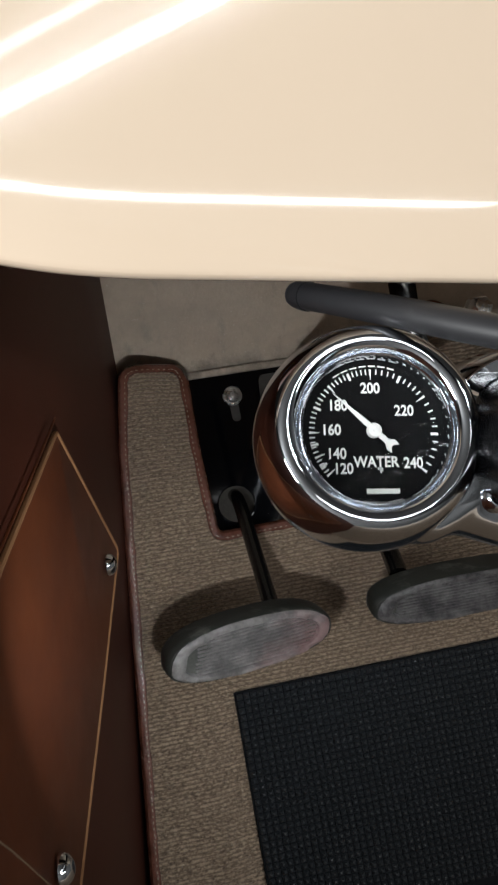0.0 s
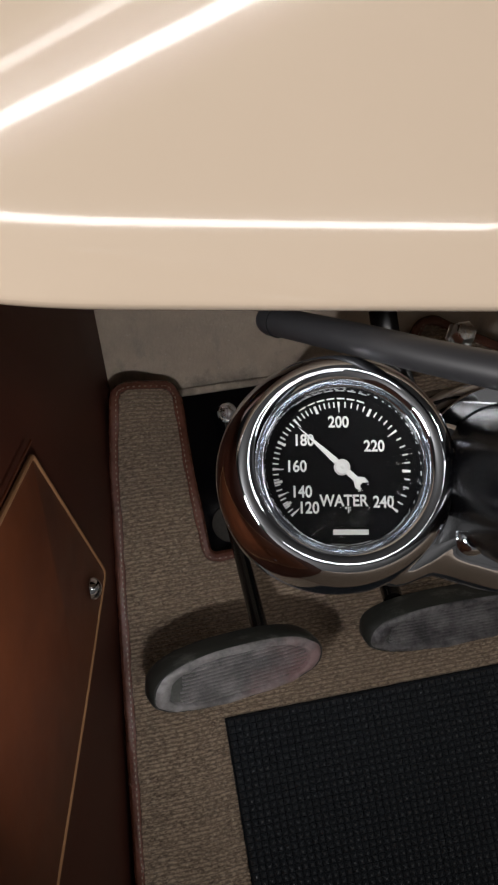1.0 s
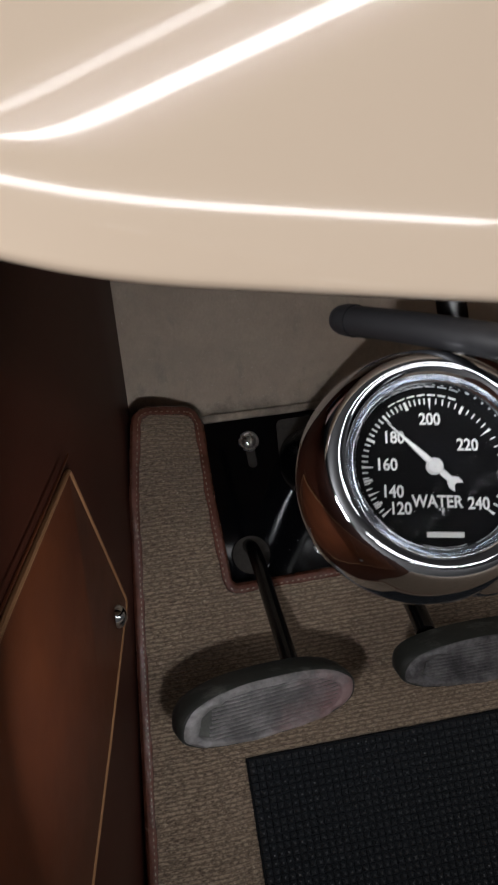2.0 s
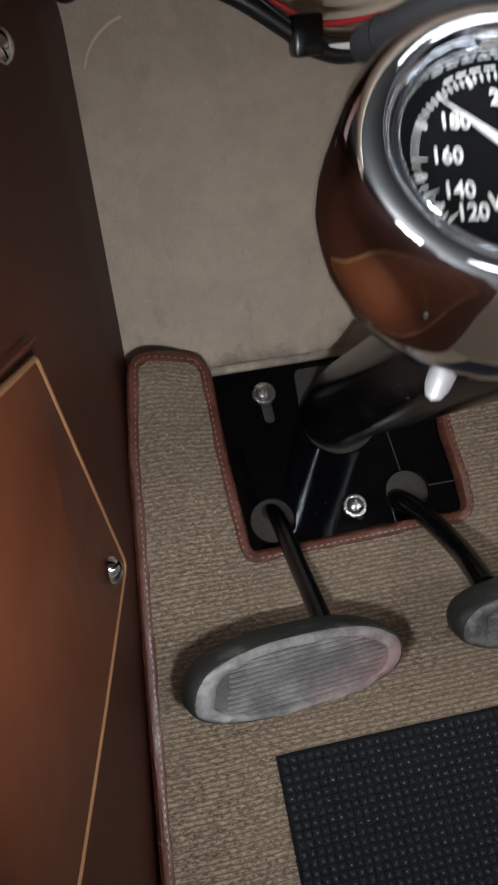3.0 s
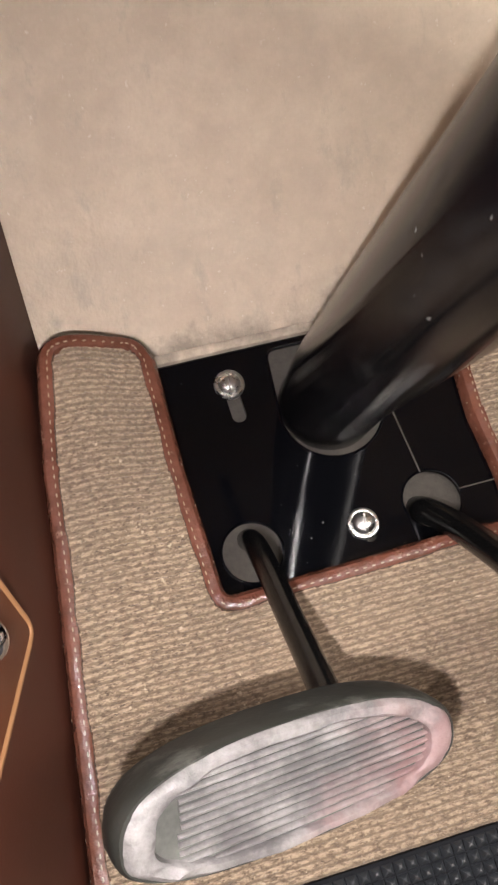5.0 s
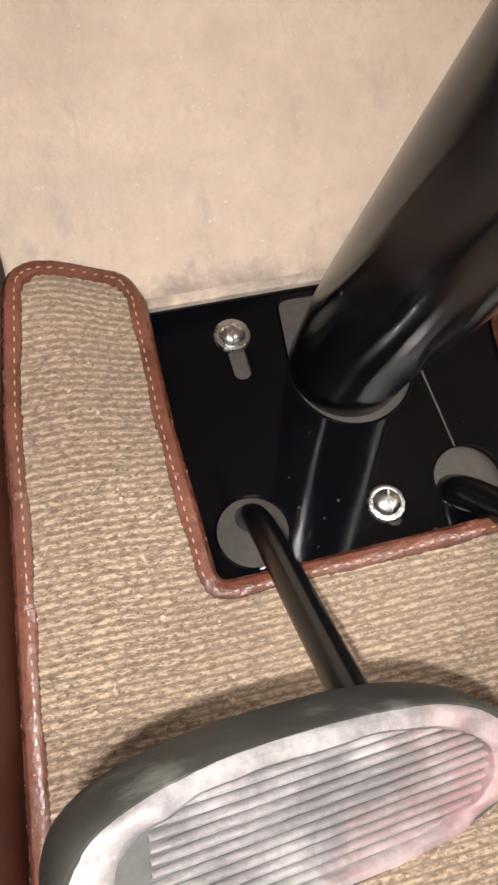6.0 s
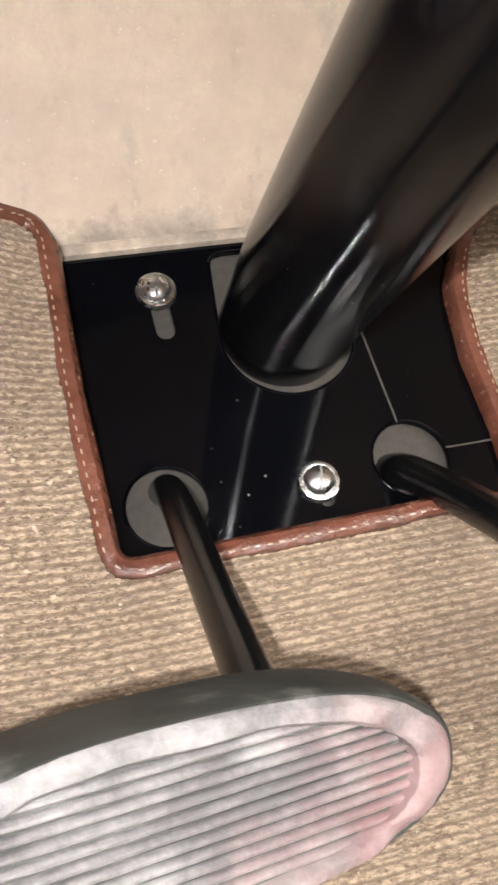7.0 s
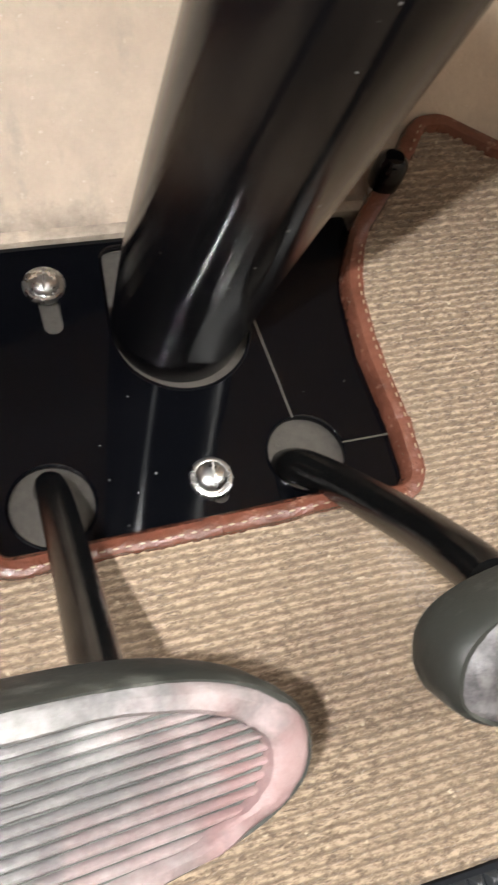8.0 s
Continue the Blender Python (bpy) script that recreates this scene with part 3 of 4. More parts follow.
def build_plate():
    plate = thing("column_floor_plate", "glossy black steel plate round the steering column", "floor plate", TOE)
    opening = rounded([(0.0522, 0.0785), (0.0552, 0.1175), (0.1035, 0.1175), (0.1058, 0.0785)], [0, 0.007, 0.007, 0], 8)
    opening += [(0.079 + 0.0268 * math.cos(a), 0.0785 - 0.0268 * math.sin(a)) for a in (math.pi * k / 24 for k in range(1, 24))]
    holes = [circle(*HOLE_A, 0.0150), circle(*HOLE_B, 0.0151), opening, stadium(0.032, 0.102, 0.0325, 0.0855, 0.0037), stadium(0.076, 0.016, 0.0772, 0.0098, 0.0034)]
    # two halves with a fine joint between them above the brake pedal's hole
    outline = rounded([(-0.003, -0.008), (0.160, -0.008), (0.160, 0.121), (-0.003, 0.121)], 0.002, 3)
    part("plate", plate_bm(outline, -0.0035, 0.0, 0.0, holes), "gloss_black", plate, smooth=False)
    for loop in holes[:3]:
        ring = [(p[0], p[1], -0.0004) for p in loop]
        part("hole_rim", tube_bm(ring + ring[:1], 0.0007, 8), "gloss_black", plate, "rounded black rim")
    part("felt_backing", box_bm(-0.002, 0.158, -0.006, 0.118, -0.0085, -0.0045), "felt", plate, "grey felt sheet behind the plate", smooth=False)
    line = box_bm(-0.0004, 0.0004, 0, 0.046, 0.0001, 0.0004)
    line.transform(Matrix.Translation((0.1115, 0.0340, 0)) @ Matrix.Rotation(radians(4.5), 4, "Z"))
    part("joint", line, "felt", plate, "fine grey joint line", smooth=False)
    part("joint", box_bm(0.1275, 0.16, 0.0206, 0.0213, 0.0001, 0.0004), "felt", plate, "fine grey joint line", smooth=False)
    slotted_screw("screw", 0.032, 0.103, plate, 1.4)
    slotted_screw("screw", 0.0755, 0.0162, plate, 1.3)
    edge = part("firewall_lip", box_bm(-0.01, 0.6, 0.1212, 0.1266, -0.01, 0.0030, 0.0008), "firewall")
    edge.matrix_world = TOE
    tagged(edge, "pale painted lip of the firewall", "trim", kind="structure")


def build_column():
    m = TOE @ Matrix.Translation(COLUMN_BASE) @ COLUMN_WAY.to_track_quat("Z", "Y").to_matrix().to_4x4()
    col = thing("steering_column", "glossy black steel steering column tube", "steering column", m)
    tube = lathe_bm([(0.0253, -0.03), (0.0253, -0.002), (0.0253, 0.008), (0.0254, 0.018), (0.0255, 0.030), (0.0256, 0.044), (0.0257, 0.06), (0.0257, 0.9), (0.0245, 0.901)], 96)
    back = m.to_3x3().inverted() @ TOE.to_3x3() @ Vector((0, -1, 0))
    for v in tube.verts:  # the foot of the tube sits a little towards the driver
        v.co += back * 0.0042 * min(1.0, max(0.0, 1 - v.co.z / 0.06)) ** 1.5
    part("tube", tube, "column_black", col)


# ---- pedals ----
def pad_outline(across, above, below):
    """A blunt oval: half its width, and its height over and under the middle."""
    out = []
    for k in range(60):
        c, d = math.cos(2 * math.pi * k / 60), math.sin(2 * math.pi * k / 60)
        n = 2.35 if c > 0 else 2.6
        x = across * math.copysign(abs(c) ** (2 / n), c)
        out.append((x, (above if d > 0 else below) * math.copysign(abs(d) ** (2 / n), d) + 0.033 * x))
    return out


def build_pedal(name, label, pad_pose, shape, arm_path, arm_radius, rubber, bare=-0.041):
    """A pad in its own plane (x across, z to the foot), an arm along a path."""
    ped = thing(name, label, "pedal", TOE, group="foot pedals")
    rim = pad_outline(*shape)
    n = len(rim)
    # rubber pad: thick edge with a crowned face
    bm = bmesh.new()
    levels = [(0.98, -0.006), (1.0, -0.002), (1.005, 0.0004), (0.985, 0.0016), (0.95, 0.0026), (0.87, 0.0026), (0.845, 0.0018), (0.835, -0.0012)]
    wob = [1 + 0.007 * math.sin(i * 0.83) + 0.006 * math.sin(i * 0.41 + 1) for i in range(n)]
    lump = [0.0006 * math.sin(i * 0.9) + 0.0005 * math.sin(i * 1.7 + 2) for i in range(n)]
    rings = [[bm.verts.new((x * k * w, y * w * (k if k > 0.99 else k - (1 - k) * 0.35), z + d * (j > 2))) for (x, y), w, d in zip(rim, wob, lump)] for j, (k, z) in enumerate(levels)]
    for a, b in zip(rings, rings[1:]):
        for i in range(n):
            bm.faces.new((a[i], a[(i + 1) % n], b[(i + 1) % n], b[i]))
    bm.faces.new(rings[0][::-1])
    bm.transform(pad_pose)
    part("pad", bm, rubber, ped, "worn grey ribbed rubber pad")
    sunk = plate_bm([(x * 0.84, y * 0.79) for x, y in rim], -0.004, -0.0009)
    sunk.transform(pad_pose)
    part("sunken_face", sunk, "pedal_groove", ped, "dark worn groove floor", smooth=False)
    bm = bmesh.new()
    rings = [[bm.verts.new((x * k, y * k, z)) for x, y in rim] for k, z in ((0.9, -0.0175), (1.02, -0.016), (1.048, -0.0115), (1.05, -0.004), (1.042, -0.0006), (1.02, 0.0008), (0.99, 0.0006))]
    for a, b in zip(rings, rings[1:]):
        for i in range(n):
            bm.faces.new((a[i], a[(i + 1) % n], b[(i + 1) % n], b[i]))
    bm.faces.new(rings[0][::-1])
    bm.transform(pad_pose)
    part("pad_rim", bm, "rubber_worn", ped, "black rubber rim")
    # ribs across the face, ending short of the bare corner
    inner = [(x * 0.868, y * 0.80) for x, y in rim]
    for k in range(18):
        y = -0.0206 + 0.0025 * k
        lo, hi = None, None
        for i in range(81):
            x = -0.052 + 0.104 * i / 80
            if x > bare + 0.1 * (y + 0.02) and inside(np.array([x]), np.array([y + 0.05 * x]), inner)[0]:
                lo, hi = (x if lo is None else lo), x
        if lo is None or hi - lo < 0.01:
            continue
        hi += 0.002
        pts = [(lo + (hi - lo) * i / 8, y + 0.05 * (lo + (hi - lo) * i / 8), -0.0007) for i in range(9)]
        bm = tube_bm(pts, [0.0007] + [0.0009] * 7 + [0.0007], 10, 1.6, up=(0, 0, 1))
        bm.transform(pad_pose)
        part("rib", bm, rubber, ped)
    part("arm", tube_bm(smooth_path(arm_path, 8), arm_radius, 20), "satin_black", ped, "black steel pedal arm")


def build_pedals():
    pad = Matrix.Translation((-0.0009, -0.0812, 0.1259)) @ pose(0, 0, 0, 26, 16.5, 0.4)
    build_pedal("clutch_pedal", "worn grey rubber clutch pedal on a black arm", pad, (0.0550, 0.0212, 0.0158),
                [(0.0200, 0.027, -0.02), (0.0200, 0.0195, 0.010), (0.0197, 0.005, 0.033), (0.0188, -0.024, 0.067), (0.0175, -0.052, 0.103), (0.0168, -0.063, 0.117)], 0.0054, "pedal")
    pad = Matrix.Translation((0.1506, -0.0761, 0.1088)) @ pose(0, 0, 0, 35.9, 8.4, -2.9)
    build_pedal("brake_pedal", "worn grey rubber brake pedal on a black arm", pad, (0.0655, 0.0176, 0.0180),
                [(0.1060, 0.021, -0.02), (0.1068, 0.0135, 0.004), (0.1130, -0.0030, 0.024), (0.1145, -0.029, 0.060), (0.111, -0.047, 0.088), (0.109, -0.056, 0.100)], 0.0066, "pedal_plain", -0.06)


# ---- dashboard ----
def build_dash():
    dash = thing("dashboard", "glossy cream painted steel dashboard with a rolled lower edge", "dashboard", Matrix.Translation((0.0276, -0.2801, 0.5652)) @ pose(0, 0, 0, 0, 11.14, 6.09))
    # a flat sloping face, a soft crease and a rolled lower edge
    prof = [(0.0064 + 0.51 * (z - 0.0302), z) for z in (0.34, 0.24, 0.16, 0.10, 0.07, 0.05, 0.042)]
    prof += [(0.0064 - 0.51 * d + 6.5 * d * d, 0.0302 - d) for d in (0.0, 0.004, 0.008, 0.012, 0.016, 0.020, 0.023)]
    prof += [(-0.0022, 0.0050), (-0.0003, 0.0028), (0.006, 0.0009), (0.013, 0.0), (0.022, 0.0012), (0.027, 0.005), (0.029, 0.012)]
    bm = bmesh.new()
    rings = []
    for i in range(41):
        x = -0.24 + 0.9 * i / 40
        lift = 0.052 * max(0.0, (-0.08 - x) / 0.16) ** 2
        rings.append([bm.verts.new((x, y + 0.51 * lift * min(1.0, max(0.0, (0.08 - z) / 0.05)), z + lift * min(1.0, max(0.0, (0.08 - z) / 0.05)))) for y, z in prof])
    for a, b in zip(rings, rings[1:]):
        for j in range(len(prof) - 1):
            bm.faces.new((a[j], b[j], b[j + 1], a[j + 1]))
    ob = part("panel", bm, "cream", dash)
    mod = ob.modifiers.new("thick", "SOLIDIFY")
    mod.thickness, mod.offset = 0.002, 0
    mod = ob.modifiers.new("soft", "SUBSURF")
    mod.levels = mod.render_levels = 2
    # the turned-in flange behind the rolled edge
    part("flange", box_bm(-0.24, 0.66, 0.0285, 0.0305, 0.008, 0.045, 0.0006), "cream", dash, "turned-in steel flange")


# ---- the gauge pod ----
def build_pod():
    hub = Vector((0.0211, 0.0111, 0.4011))
    z = Vector((-0.03, 0.06, 1)).normalized()
    y = (Vector((0, 1, 0)) - z * z.y).normalized()
    x = y.cross(z)
    m = Matrix((x, y, z)).transposed().to_4x4()
    m.translation = hub
    m = TOE @ m @ Matrix.Rotation(radians(-9.5), 4, "Z")
    pod = thing("gauge_pod", "chrome column clamp pod holding a black water gauge", "gauge", m)
    part("housing", lathe_bm([(0.0262, 0.0040), (0.0267, 0.0058), (0.0280, 0.0073), (0.0298, 0.0080), (0.0316, 0.0079), (0.0334, 0.0069), (0.0350, 0.0050), (0.0362, 0.0022), (0.0371, -0.0012), (0.0379, -0.005), (0.0386, -0.0095), (0.0390, -0.0145), (0.0387, -0.0200), (0.0372, -0.0248), (0.034, -0.0282), (0.029, -0.0301), (0.020, -0.0312), (0.010, -0.0316), (0, -0.0317)], 96), "chrome", pod)
    part("bezel", lathe_bm([(0.0239, 0.0002), (0.0241, 0.0034), (0.0246, 0.0051), (0.0252, 0.0058), (0.0259, 0.0052), (0.0263, 0.0040)], 96), "chrome", pod, "chrome bezel ring")
    dial = part("dial", lathe_bm([(0, 0.0), (0.0240, 0.0), (0.0240, -0.001)], 64), "dial", pod, "black dial face")
    g = lathe_bm([(0, 0.0042), (0.012, 0.0040), (0.0242, 0.0034)], 64)
    glass = part("lens", g, "glass", pod, "clear gauge glass")
    glass.visible_shadow = False
    # scale: 120 to 240 from lower left to lower right
    values = [(120, 222), (140, 203), (160, 180), (180, 133), (200, 91), (220, 35), (240, -38)]

    def SCALE(v):
        for (a, p), (b, q) in zip(values, values[1:]):
            if a <= v <= b:
                return p + (q - p) * (v - a) / (b - a)

    bm = bmesh.new()
    for k in range(0, 61):
        v = 120 + 2 * k
        a = radians(SCALE(v))
        major, mid = v % 20 == 0, v % 10 == 0
        if v < 160 and v % 4 and not mid:
            continue
        r1, r0, w = 0.0217, (0.0182 if major else 0.0191 if mid else 0.0199), (0.00042 if major or mid else 0.00022)
        d, s = Vector((math.cos(a), math.sin(a), 0)), Vector((-math.sin(a), math.cos(a), 0))
        vs = [bm.verts.new(d * r + s * q + Vector((0, -0.0006, 0.0003))) for r, q in ((r0, -w * (0.2 if major else 1)), (r1, -w), (r1, w), (r0, w * (0.2 if major else 1)))]
        bm.faces.new(vs)
    part("scale_marks", bm, "print", dial, "white scale marks", smooth=False)

    def text(body, x, y, size, name="numeral"):
        c = bpy.data.curves.new(name, "FONT")
        c.body, c.size, c.align_x, c.align_y, c.extrude, c.bevel_depth = body, size, "CENTER", "CENTER", 0.00003, size * 0.022
        tmp = bpy.data.objects.new(name, c)
        me = bpy.data.meshes.new_from_object(tmp)
        bpy.data.objects.remove(tmp)
        me.materials.clear()
        me.materials.append(M["print"])
        ob = new(name, me)
        ob.parent = dial
        ob.matrix_basis = Matrix.Translation((x, y, 0.0003)) @ Matrix.Diagonal((1.0, 1.15, 1, 1))

    for body, px, py in (("120", -0.0107, -0.0128), ("140", -0.0128, -0.0078), ("160", -0.0143, 0.0002), ("180", -0.0118, 0.0085), ("200", -0.0006, 0.0144), ("220", 0.0105, 0.0067), ("240", 0.0127, -0.0110)):
        text(body, px, py, 0.0044)
    text("WATER", 0.0003, -0.0106, 0.0044, "word")
    text("°F", 0.0015, -0.0135, 0.0022, "word")
    for px, py, w, h in ((0.0022, -0.0202, 0.0055, 0.0008),):  # the maker's mark as a plain bar
        for k in range(7):  # a row of tiny print above the scale
            a = radians(122 - 8.2 * k)
            bar = box_bm(-0.0012, 0.0012, -0.0002, 0.0002, 0.0001, 0.0004)
            bar.transform(Matrix.Translation((0.0226 * math.cos(a), 0.0226 * math.sin(a) - 0.0004, 0)) @ Matrix.Rotation(a - math.pi / 2, 4, "Z"))
            part("marking", bar, "print", dial, "plain white marking bar", smooth=False)
        part("marking", box_bm(px - w, px + w, py - h, py + h, 0.0001, 0.0004), "print", dial, "plain white marking bar", smooth=False)
    # needle with its spanner tail
    a = radians(137)
    d, s = Vector((math.cos(a), math.sin(a), 0)), Vector((-math.sin(a), math.cos(a), 0))
    bm = bmesh.new()
    top = [d * 0.0186, d * 0.004 + s * 0.0009, d * -0.0055 + s * 0.0009, d * -0.0072 + s * 0.0022, d * -0.0092 + s * 0.0019, d * -0.0079 + s * 0.0006, d * -0.0079 - s * 0.0006, d * -0.0092 - s * 0.0019, d * -0.0072 - s * 0.0022, d * -0.0055 - s * 0.0009, d * 0.004 - s * 0.0009]
    lo = [bm.verts.new(p + Vector((0, 0, 0.0012))) for p in top]
    hi = [bm.verts.new(p + Vector((0, 0, 0.0017))) for p in top]
    bm.faces.new(hi), bm.faces.new(lo[::-1])
    for i in range(len(top)):
        bm.faces.new((lo[i - 1], lo[i], hi[i], hi[i - 1]))
    needle = part("needle", bm, "print", pod, "white needle with a spanner tail", smooth=False)
    part("hub", lathe_bm([(0, 0.0024), (0.0006, 0.0024), (0.0007, 0.0021), (0.0022, 0.0021), (0.0025, 0.0014), (0.0025, 0)], 24), "print", needle)
    # clamp round the column
    inv = m.inverted() @ TOE
    c = inv @ (COLUMN_BASE + COLUMN_WAY * ((hub.z - COLUMN_BASE.z) / COLUMN_WAY.z))
    turn = (m.inverted() @ TOE).to_3x3() @ COLUMN_WAY
    ring = lathe_bm([(0.0262, -0.012), (0.0318, -0.012), (0.0332, -0.010), (0.0335, 0.0), (0.0332, 0.010), (0.0318, 0.012), (0.0262, 0.012), (0.0262, -0.012)], 64,
                    Matrix.Translation(c - turn * 0.022) @ turn.to_track_quat("Z", "Y").to_matrix().to_4x4())
    part("clamp_ring", ring, "chrome", pod, "chrome clamp ring")
    neck = smooth_path([(0.010, 0.030, 0), (0.030, 0.024, 0), (0.046, 0.018, 0), (0.066, 0.016, 0), (0.084, 0.008, 0), (0.092, -0.012, 0), (0.086, -0.032, 0), (0.070, -0.0385, 0), (0.053, -0.0375, 0), (0.043, -0.0350, 0), (0.032, -0.0325, 0), (0.016, -0.0345, 0), (0.0, -0.01, 0)], 6, True)
    mid = sum(neck, Vector()) / len(neck)
    bm = bmesh.new()
    rings = [[bm.verts.new((*(mid + (p - mid) * k).xy, z)) for p in neck] for k, z in ((0.9, -0.034), (1.0, -0.026), (1.02, -0.018), (1.0, -0.013), (0.95, -0.0095), (0.86, -0.0068), (0.72, -0.0046), (0.54, -0.0030), (0.33, -0.0018), (0.12, -0.0014))]
    for a, c in zip(rings, rings[1:]):
        for i in range(len(neck)):
            bm.faces.new((a[i - 1], a[i], c[i], c[i - 1]))
    bm.faces.new(rings[0][::-1])
    bm.faces.new(rings[-1])
    part("neck", bm, "chrome", pod, "rounded chrome neck of the clamp")
    tip, foot = inv @ Vector((0.0080, -0.0225, 0.3560)), inv @ Vector((0.0275, 0.0085, 0.3720))
    long = (tip - foot).length
    stud = lathe_bm([(0.0034, 0.0), (0.0034, long - 0.008), (0.0031, long - 0.0035), (0.0019, long - 0.0009), (0, long)], 20, Matrix.Translation(foot) @ (tip - foot).to_track_quat("Z", "Y").to_matrix().to_4x4())
    part("thumb_screw", stud, "alloy", pod, "pale alloy thumb screw")
    lead = smooth_path([inv @ Vector(p) for p in ((0.026, 0.030, 0.372), (0.0255, 0.022, 0.360), (0.0255, 0.014, 0.343), (0.0255, 0.0075, 0.3265))], 5)
    part("tongue", tube_bm(lead, [0.0036] * 8 + [0.0033] * 4 + [0.0028] * 2 + [0.0021, 0.0010], 12, 0.45), "tongue", pod, "small tapered blue-grey steel tongue")
    sx, sy = 0.0413, -0.0220
    s = lathe_bm([(0.0, -0.0005), (0.0020, -0.0005), (0.0022, 0.0018), (0.0034, 0.0022), (0.0046, 0.0016), (0.0053, 0.0002), (0.0055, -0.010)], 24, Matrix.Translation((sx, sy, -0.0012)))
    part("cap_screw", s, "chrome", pod, "chrome socket cap screw")
    return pod


def build_under_dash():
    path = smooth_path([(0.012, 0.073, 0.362), (0.021, 0.062, 0.384), (0.034, 0.049, 0.407), (0.055, 0.032, 0.432), (0.10, 0.0, 0.478)], 8)
    n = len(path)
    lever = thing("grey_column_lever", "matte grey rounded lever above the gauge pod", "column lever", TOE)
    part("shaft", tube_bm(path[3:], [0.0052 + 0.0002 * i / n for i in range(n - 3)], 24), "bar", lever)
    part("end_cap", tube_bm(path[:5], [0.0030, 0.0046, 0.0053, 0.0056, 0.0057], 24), "bar", lever, "rounded grey end cap")
    # the strap that hangs the column from the dashboard
    strap = thing("column_bracket", "dark steel bracket holding the column under the dashboard", "bracket", TOE)
    axis = COLUMN_BASE + COLUMN_WAY * 0.352
    ring = [(0.0272 + 0.003 * k, z) for k, z in ((0, -0.009), (1, -0.009), (1, 0.009), (0, 0.009), (0, -0.009))]
    part("band", lathe_bm(ring, 64, Matrix.Translation(axis) @ COLUMN_WAY.to_track_quat("Z", "Y").to_matrix().to_4x4()), "satin_black", strap)
    part("hanger", tube_bm([axis + Vector((-0.012, 0.024, 0)), axis + Vector((-0.016, 0.05, 0.0)), axis + Vector((-0.02, 0.16, 0.03))], 0.006, 12, 0.35), "satin_black", strap)
    bolt = lathe_bm([(0, 0.007), (0.0036, 0.0068), (0.0046, 0.0052), (0.0046, 0.0), (0.0058, 0.0), (0.0058, -0.0014), (0, -0.0014)], 6, Matrix.Translation((0.086, 0.057, 0.358)))
    part("bolt", bolt, "zinc", strap, "zinc hexagon bolt")
    # the loom across the firewall
    loom = thing("wiring_loom", "black wiring loom with red wires across the firewall", "wiring", Matrix.Translation((0.05, 0.066, 0.56)))
    inv = loom.matrix_world.inverted()

    def wire(name, points, r, material, label=""):
        bm = tube_bm(smooth_path(points, 8), r, 10)
        bm.transform(inv)
        part(name, bm, material, loom, label)

    wire("sleeve", [(-0.055, 0.062, 0.596), (-0.02, 0.062, 0.589), (0.006, 0.062, 0.580), (0.035, 0.060, 0.567), (0.062, 0.060, 0.549), (0.079, 0.060, 0.537), (0.11, 0.060, 0.533), (0.2, 0.060, 0.55)], 0.0056, "wire_black")
    wire("sleeve", [(0.042, 0.068, 0.65), (0.0415, 0.066, 0.59), (0.044, 0.062, 0.565)], 0.0044, "wire_black")
    wire("wire", [(-0.03, 0.058, 0.597), (0.02, 0.056, 0.580), (0.05, 0.055, 0.566), (0.072, 0.055, 0.553), (0.09, 0.056, 0.549), (0.13, 0.058, 0.553), (0.2, 0.06, 0.57)], 0.0016, "wire_red", "red wire")
    wire("wire", [(0.04, 0.058, 0.572), (0.07, 0.056, 0.548), (0.10, 0.056, 0.540), (0.15, 0.058, 0.545), (0.2, 0.06, 0.56)], 0.0014, "wire_black")
    bm = box_bm(0.064, 0.082, 0.050, 0.066, 0.533, 0.556, 0.003)
    bm.transform(inv)
    part("connector", bm, "satin_black", loom, "black plastic connector")
    bm = box_bm(0.085, 0.108, 0.055, 0.060, 0.5335, 0.5385, 0.001)
    bm.transform(inv)
    part("splice", bm, "white", loom, "pale crimp splice")
    # wires above the kick panel and a grommet ring
    side = thing("side_wires", "blue and yellow wires above the side panel", "wiring", Matrix.Translation((-0.08, -0.09, 0.59)))
    inv = side.matrix_world.inverted()
    for k, key in enumerate(("wire_yellow", "wire_blue", "wire_blue", "wire_black")):
        d = 0.005 * k
        bm = tube_bm(smooth_path([(-0.0775 - d, -0.10, 0.572), (-0.077 - d, -0.095, 0.592), (-0.082 - d, -0.085, 0.61), (-0.09 - d, -0.07, 0.65)], 6), 0.0017, 8)
        bm.transform(inv)
        part("wire", bm, key, side)
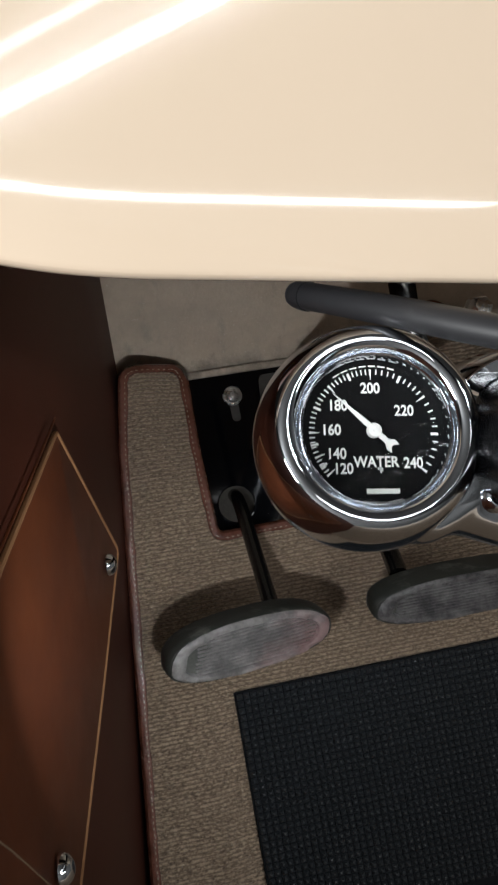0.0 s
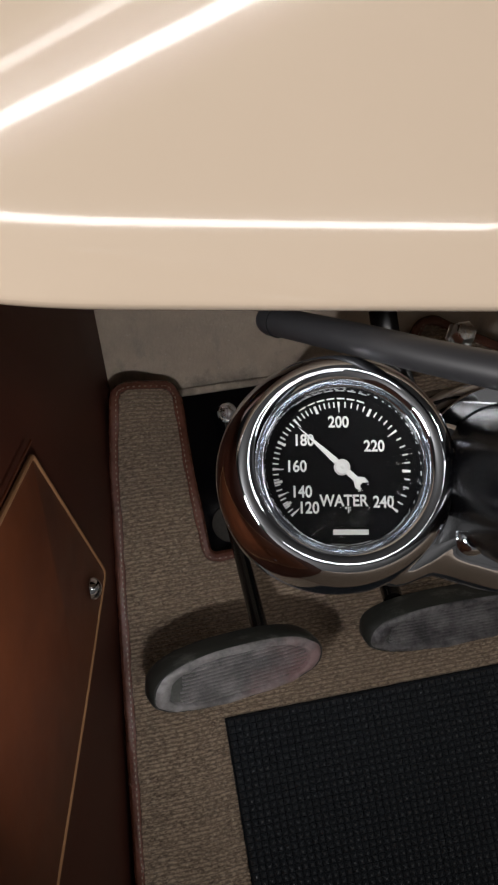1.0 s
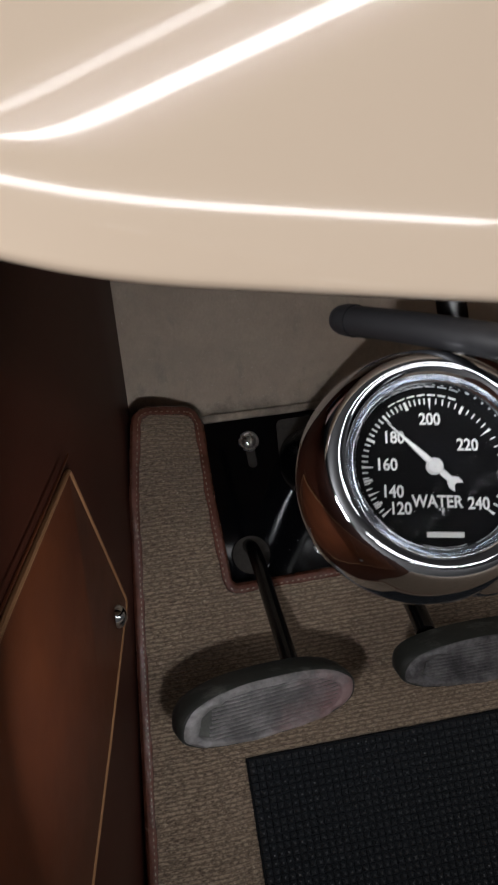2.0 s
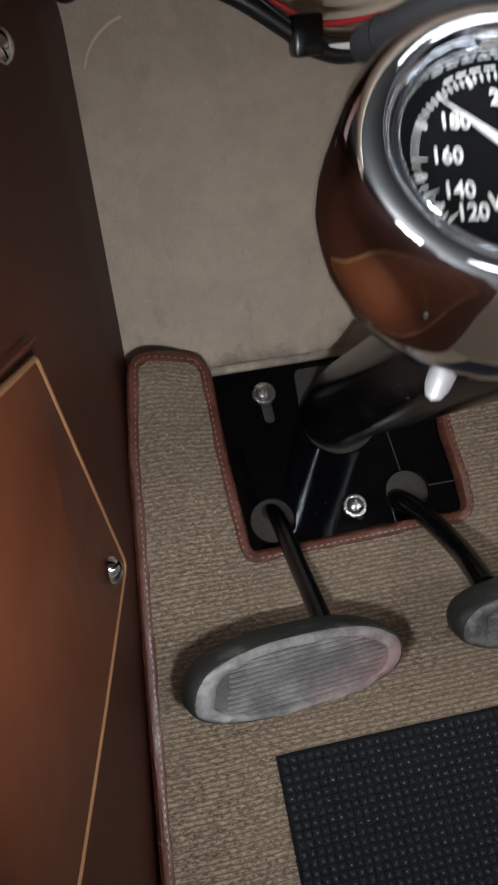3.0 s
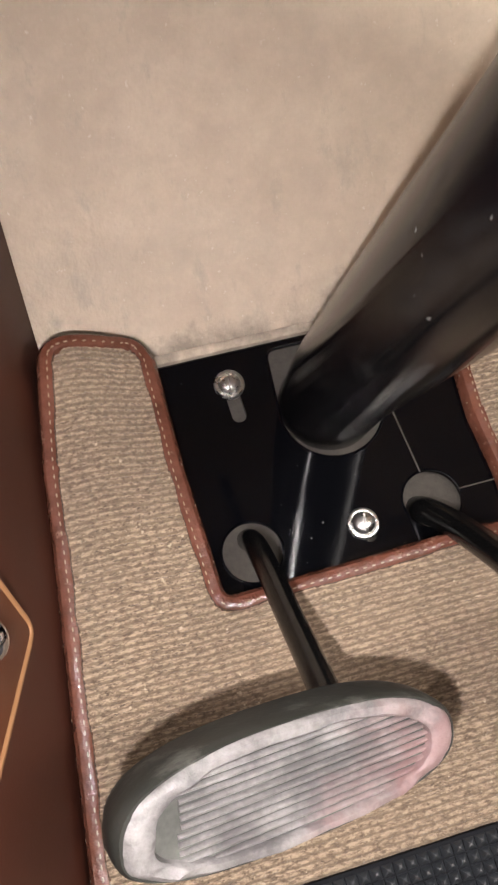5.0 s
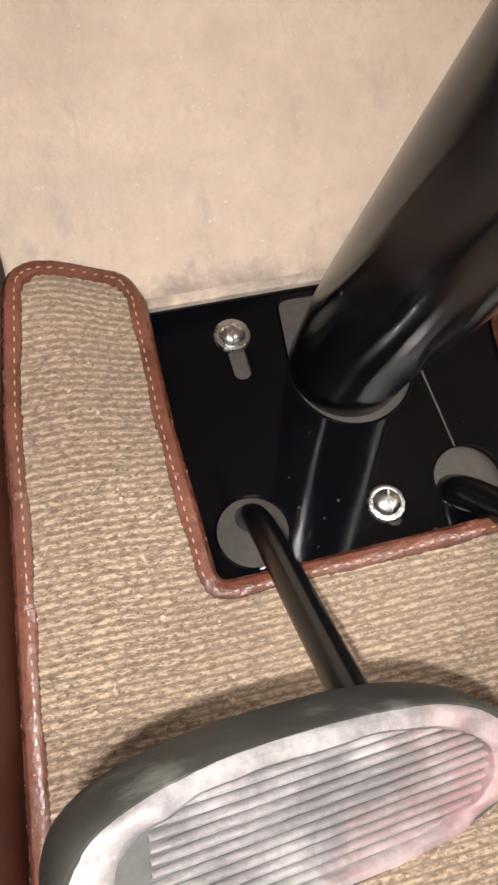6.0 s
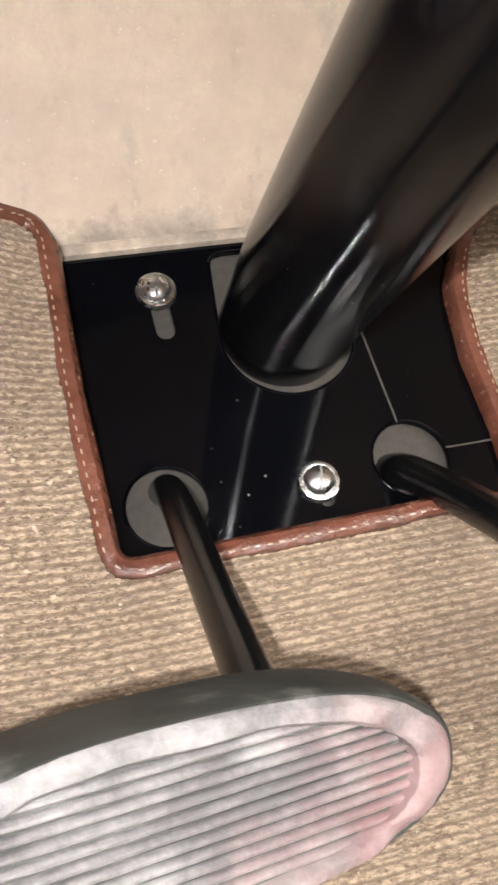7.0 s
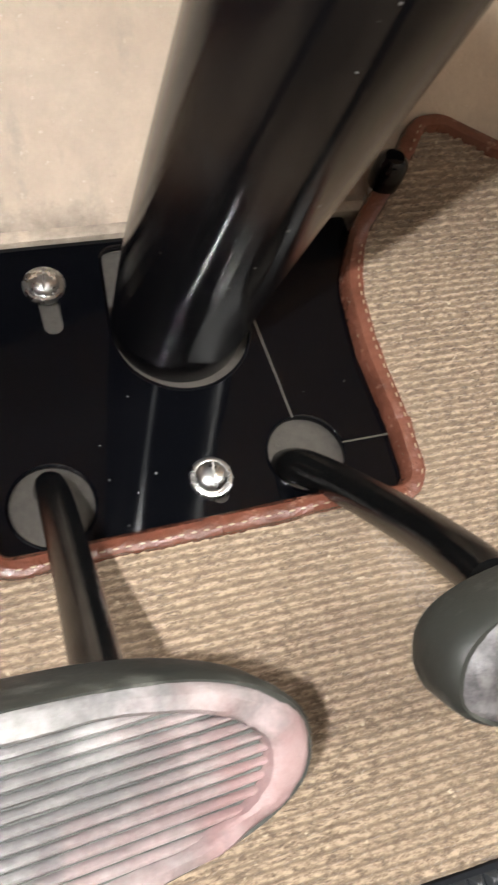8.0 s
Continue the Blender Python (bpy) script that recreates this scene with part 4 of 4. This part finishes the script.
    pts = [(-0.0565 + 0.0085 * math.cos(a), 0.055, 0.5835 + 0.010 * math.sin(a)) for a in (2 * math.pi * i / 24 for i in range(25))]
    g = part("grommet_ring", tube_bm(pts, 0.0026, 10), "wire_black")
    tagged(g, "black rubber ring in the corner above the panel", "grommet")
    # foot switch by the carpet's edge
    sw = thing("foot_switch", "black rubber capped foot switch beside the carpet edge", "foot switch", TOE @ Matrix.Translation((0.1745, 0.125, -0.006)))
    part("cap", lathe_bm([(0, 0.037), (0.004, 0.0365), (0.0064, 0.034), (0.0070, 0.028), (0.0066, 0.021), (0.0045, 0.0195)], 28), "gloss_black", sw)
    part("stem", lathe_bm([(0.0042, 0.018), (0.0042, -0.009)], 20), "zinc", sw, "zinc stem")


# ---- lamps ----
def build_lamps():
    for x, y, z, length, turn, power, width in TUBES:
        m = pose(x, y, z, 0, 0, turn)
        tube = thing("tube_light", "long white ceiling tube light", "ceiling light", m, group="ceiling lights")
        part("casing", box_bm(-width * 0.6, width * 0.6, -length / 2, length / 2, 0.02, 0.07, 0.01), "white", tube)
        lamp = bpy.data.lights.new("tube_lamp", "AREA")
        lamp.shape, lamp.size, lamp.size_y, lamp.energy, lamp.color = "RECTANGLE", width, length, power, TUBE_COLOUR
        ob = new("tube_lamp", lamp)
        ob.parent = tube
    # fill lamp added at the left to brighten the dashboard
    lamp = bpy.data.lights.new("dash_fill_lamp", "AREA")
    lamp.shape, lamp.size, lamp.size_y, lamp.energy, lamp.color = "RECTANGLE", 1.5, 1.1, DASH_FILL_POWER, DASH_FILL_COLOUR
    new("dash_fill_lamp", lamp).matrix_world = look((-3.02, -2.6, 1.5), (0, -2.6, 1.5))
    lamp = bpy.data.lights.new("torch_lamp", "AREA")
    lamp.shape, lamp.size, lamp.energy, lamp.color, lamp.spread = "DISK", 0.007, TORCH_POWER, TORCH_COLOUR, radians(108)
    new("torch_lamp", lamp).matrix_world = look(TORCH_EYE, TORCH_AIM)


build_setting()
build_lamps()
build_dash()
build_side_panel()
build_plate()
build_column()
build_pedals()
build_pod()
build_under_dash()
build_rubber_mat()
build_carpet()
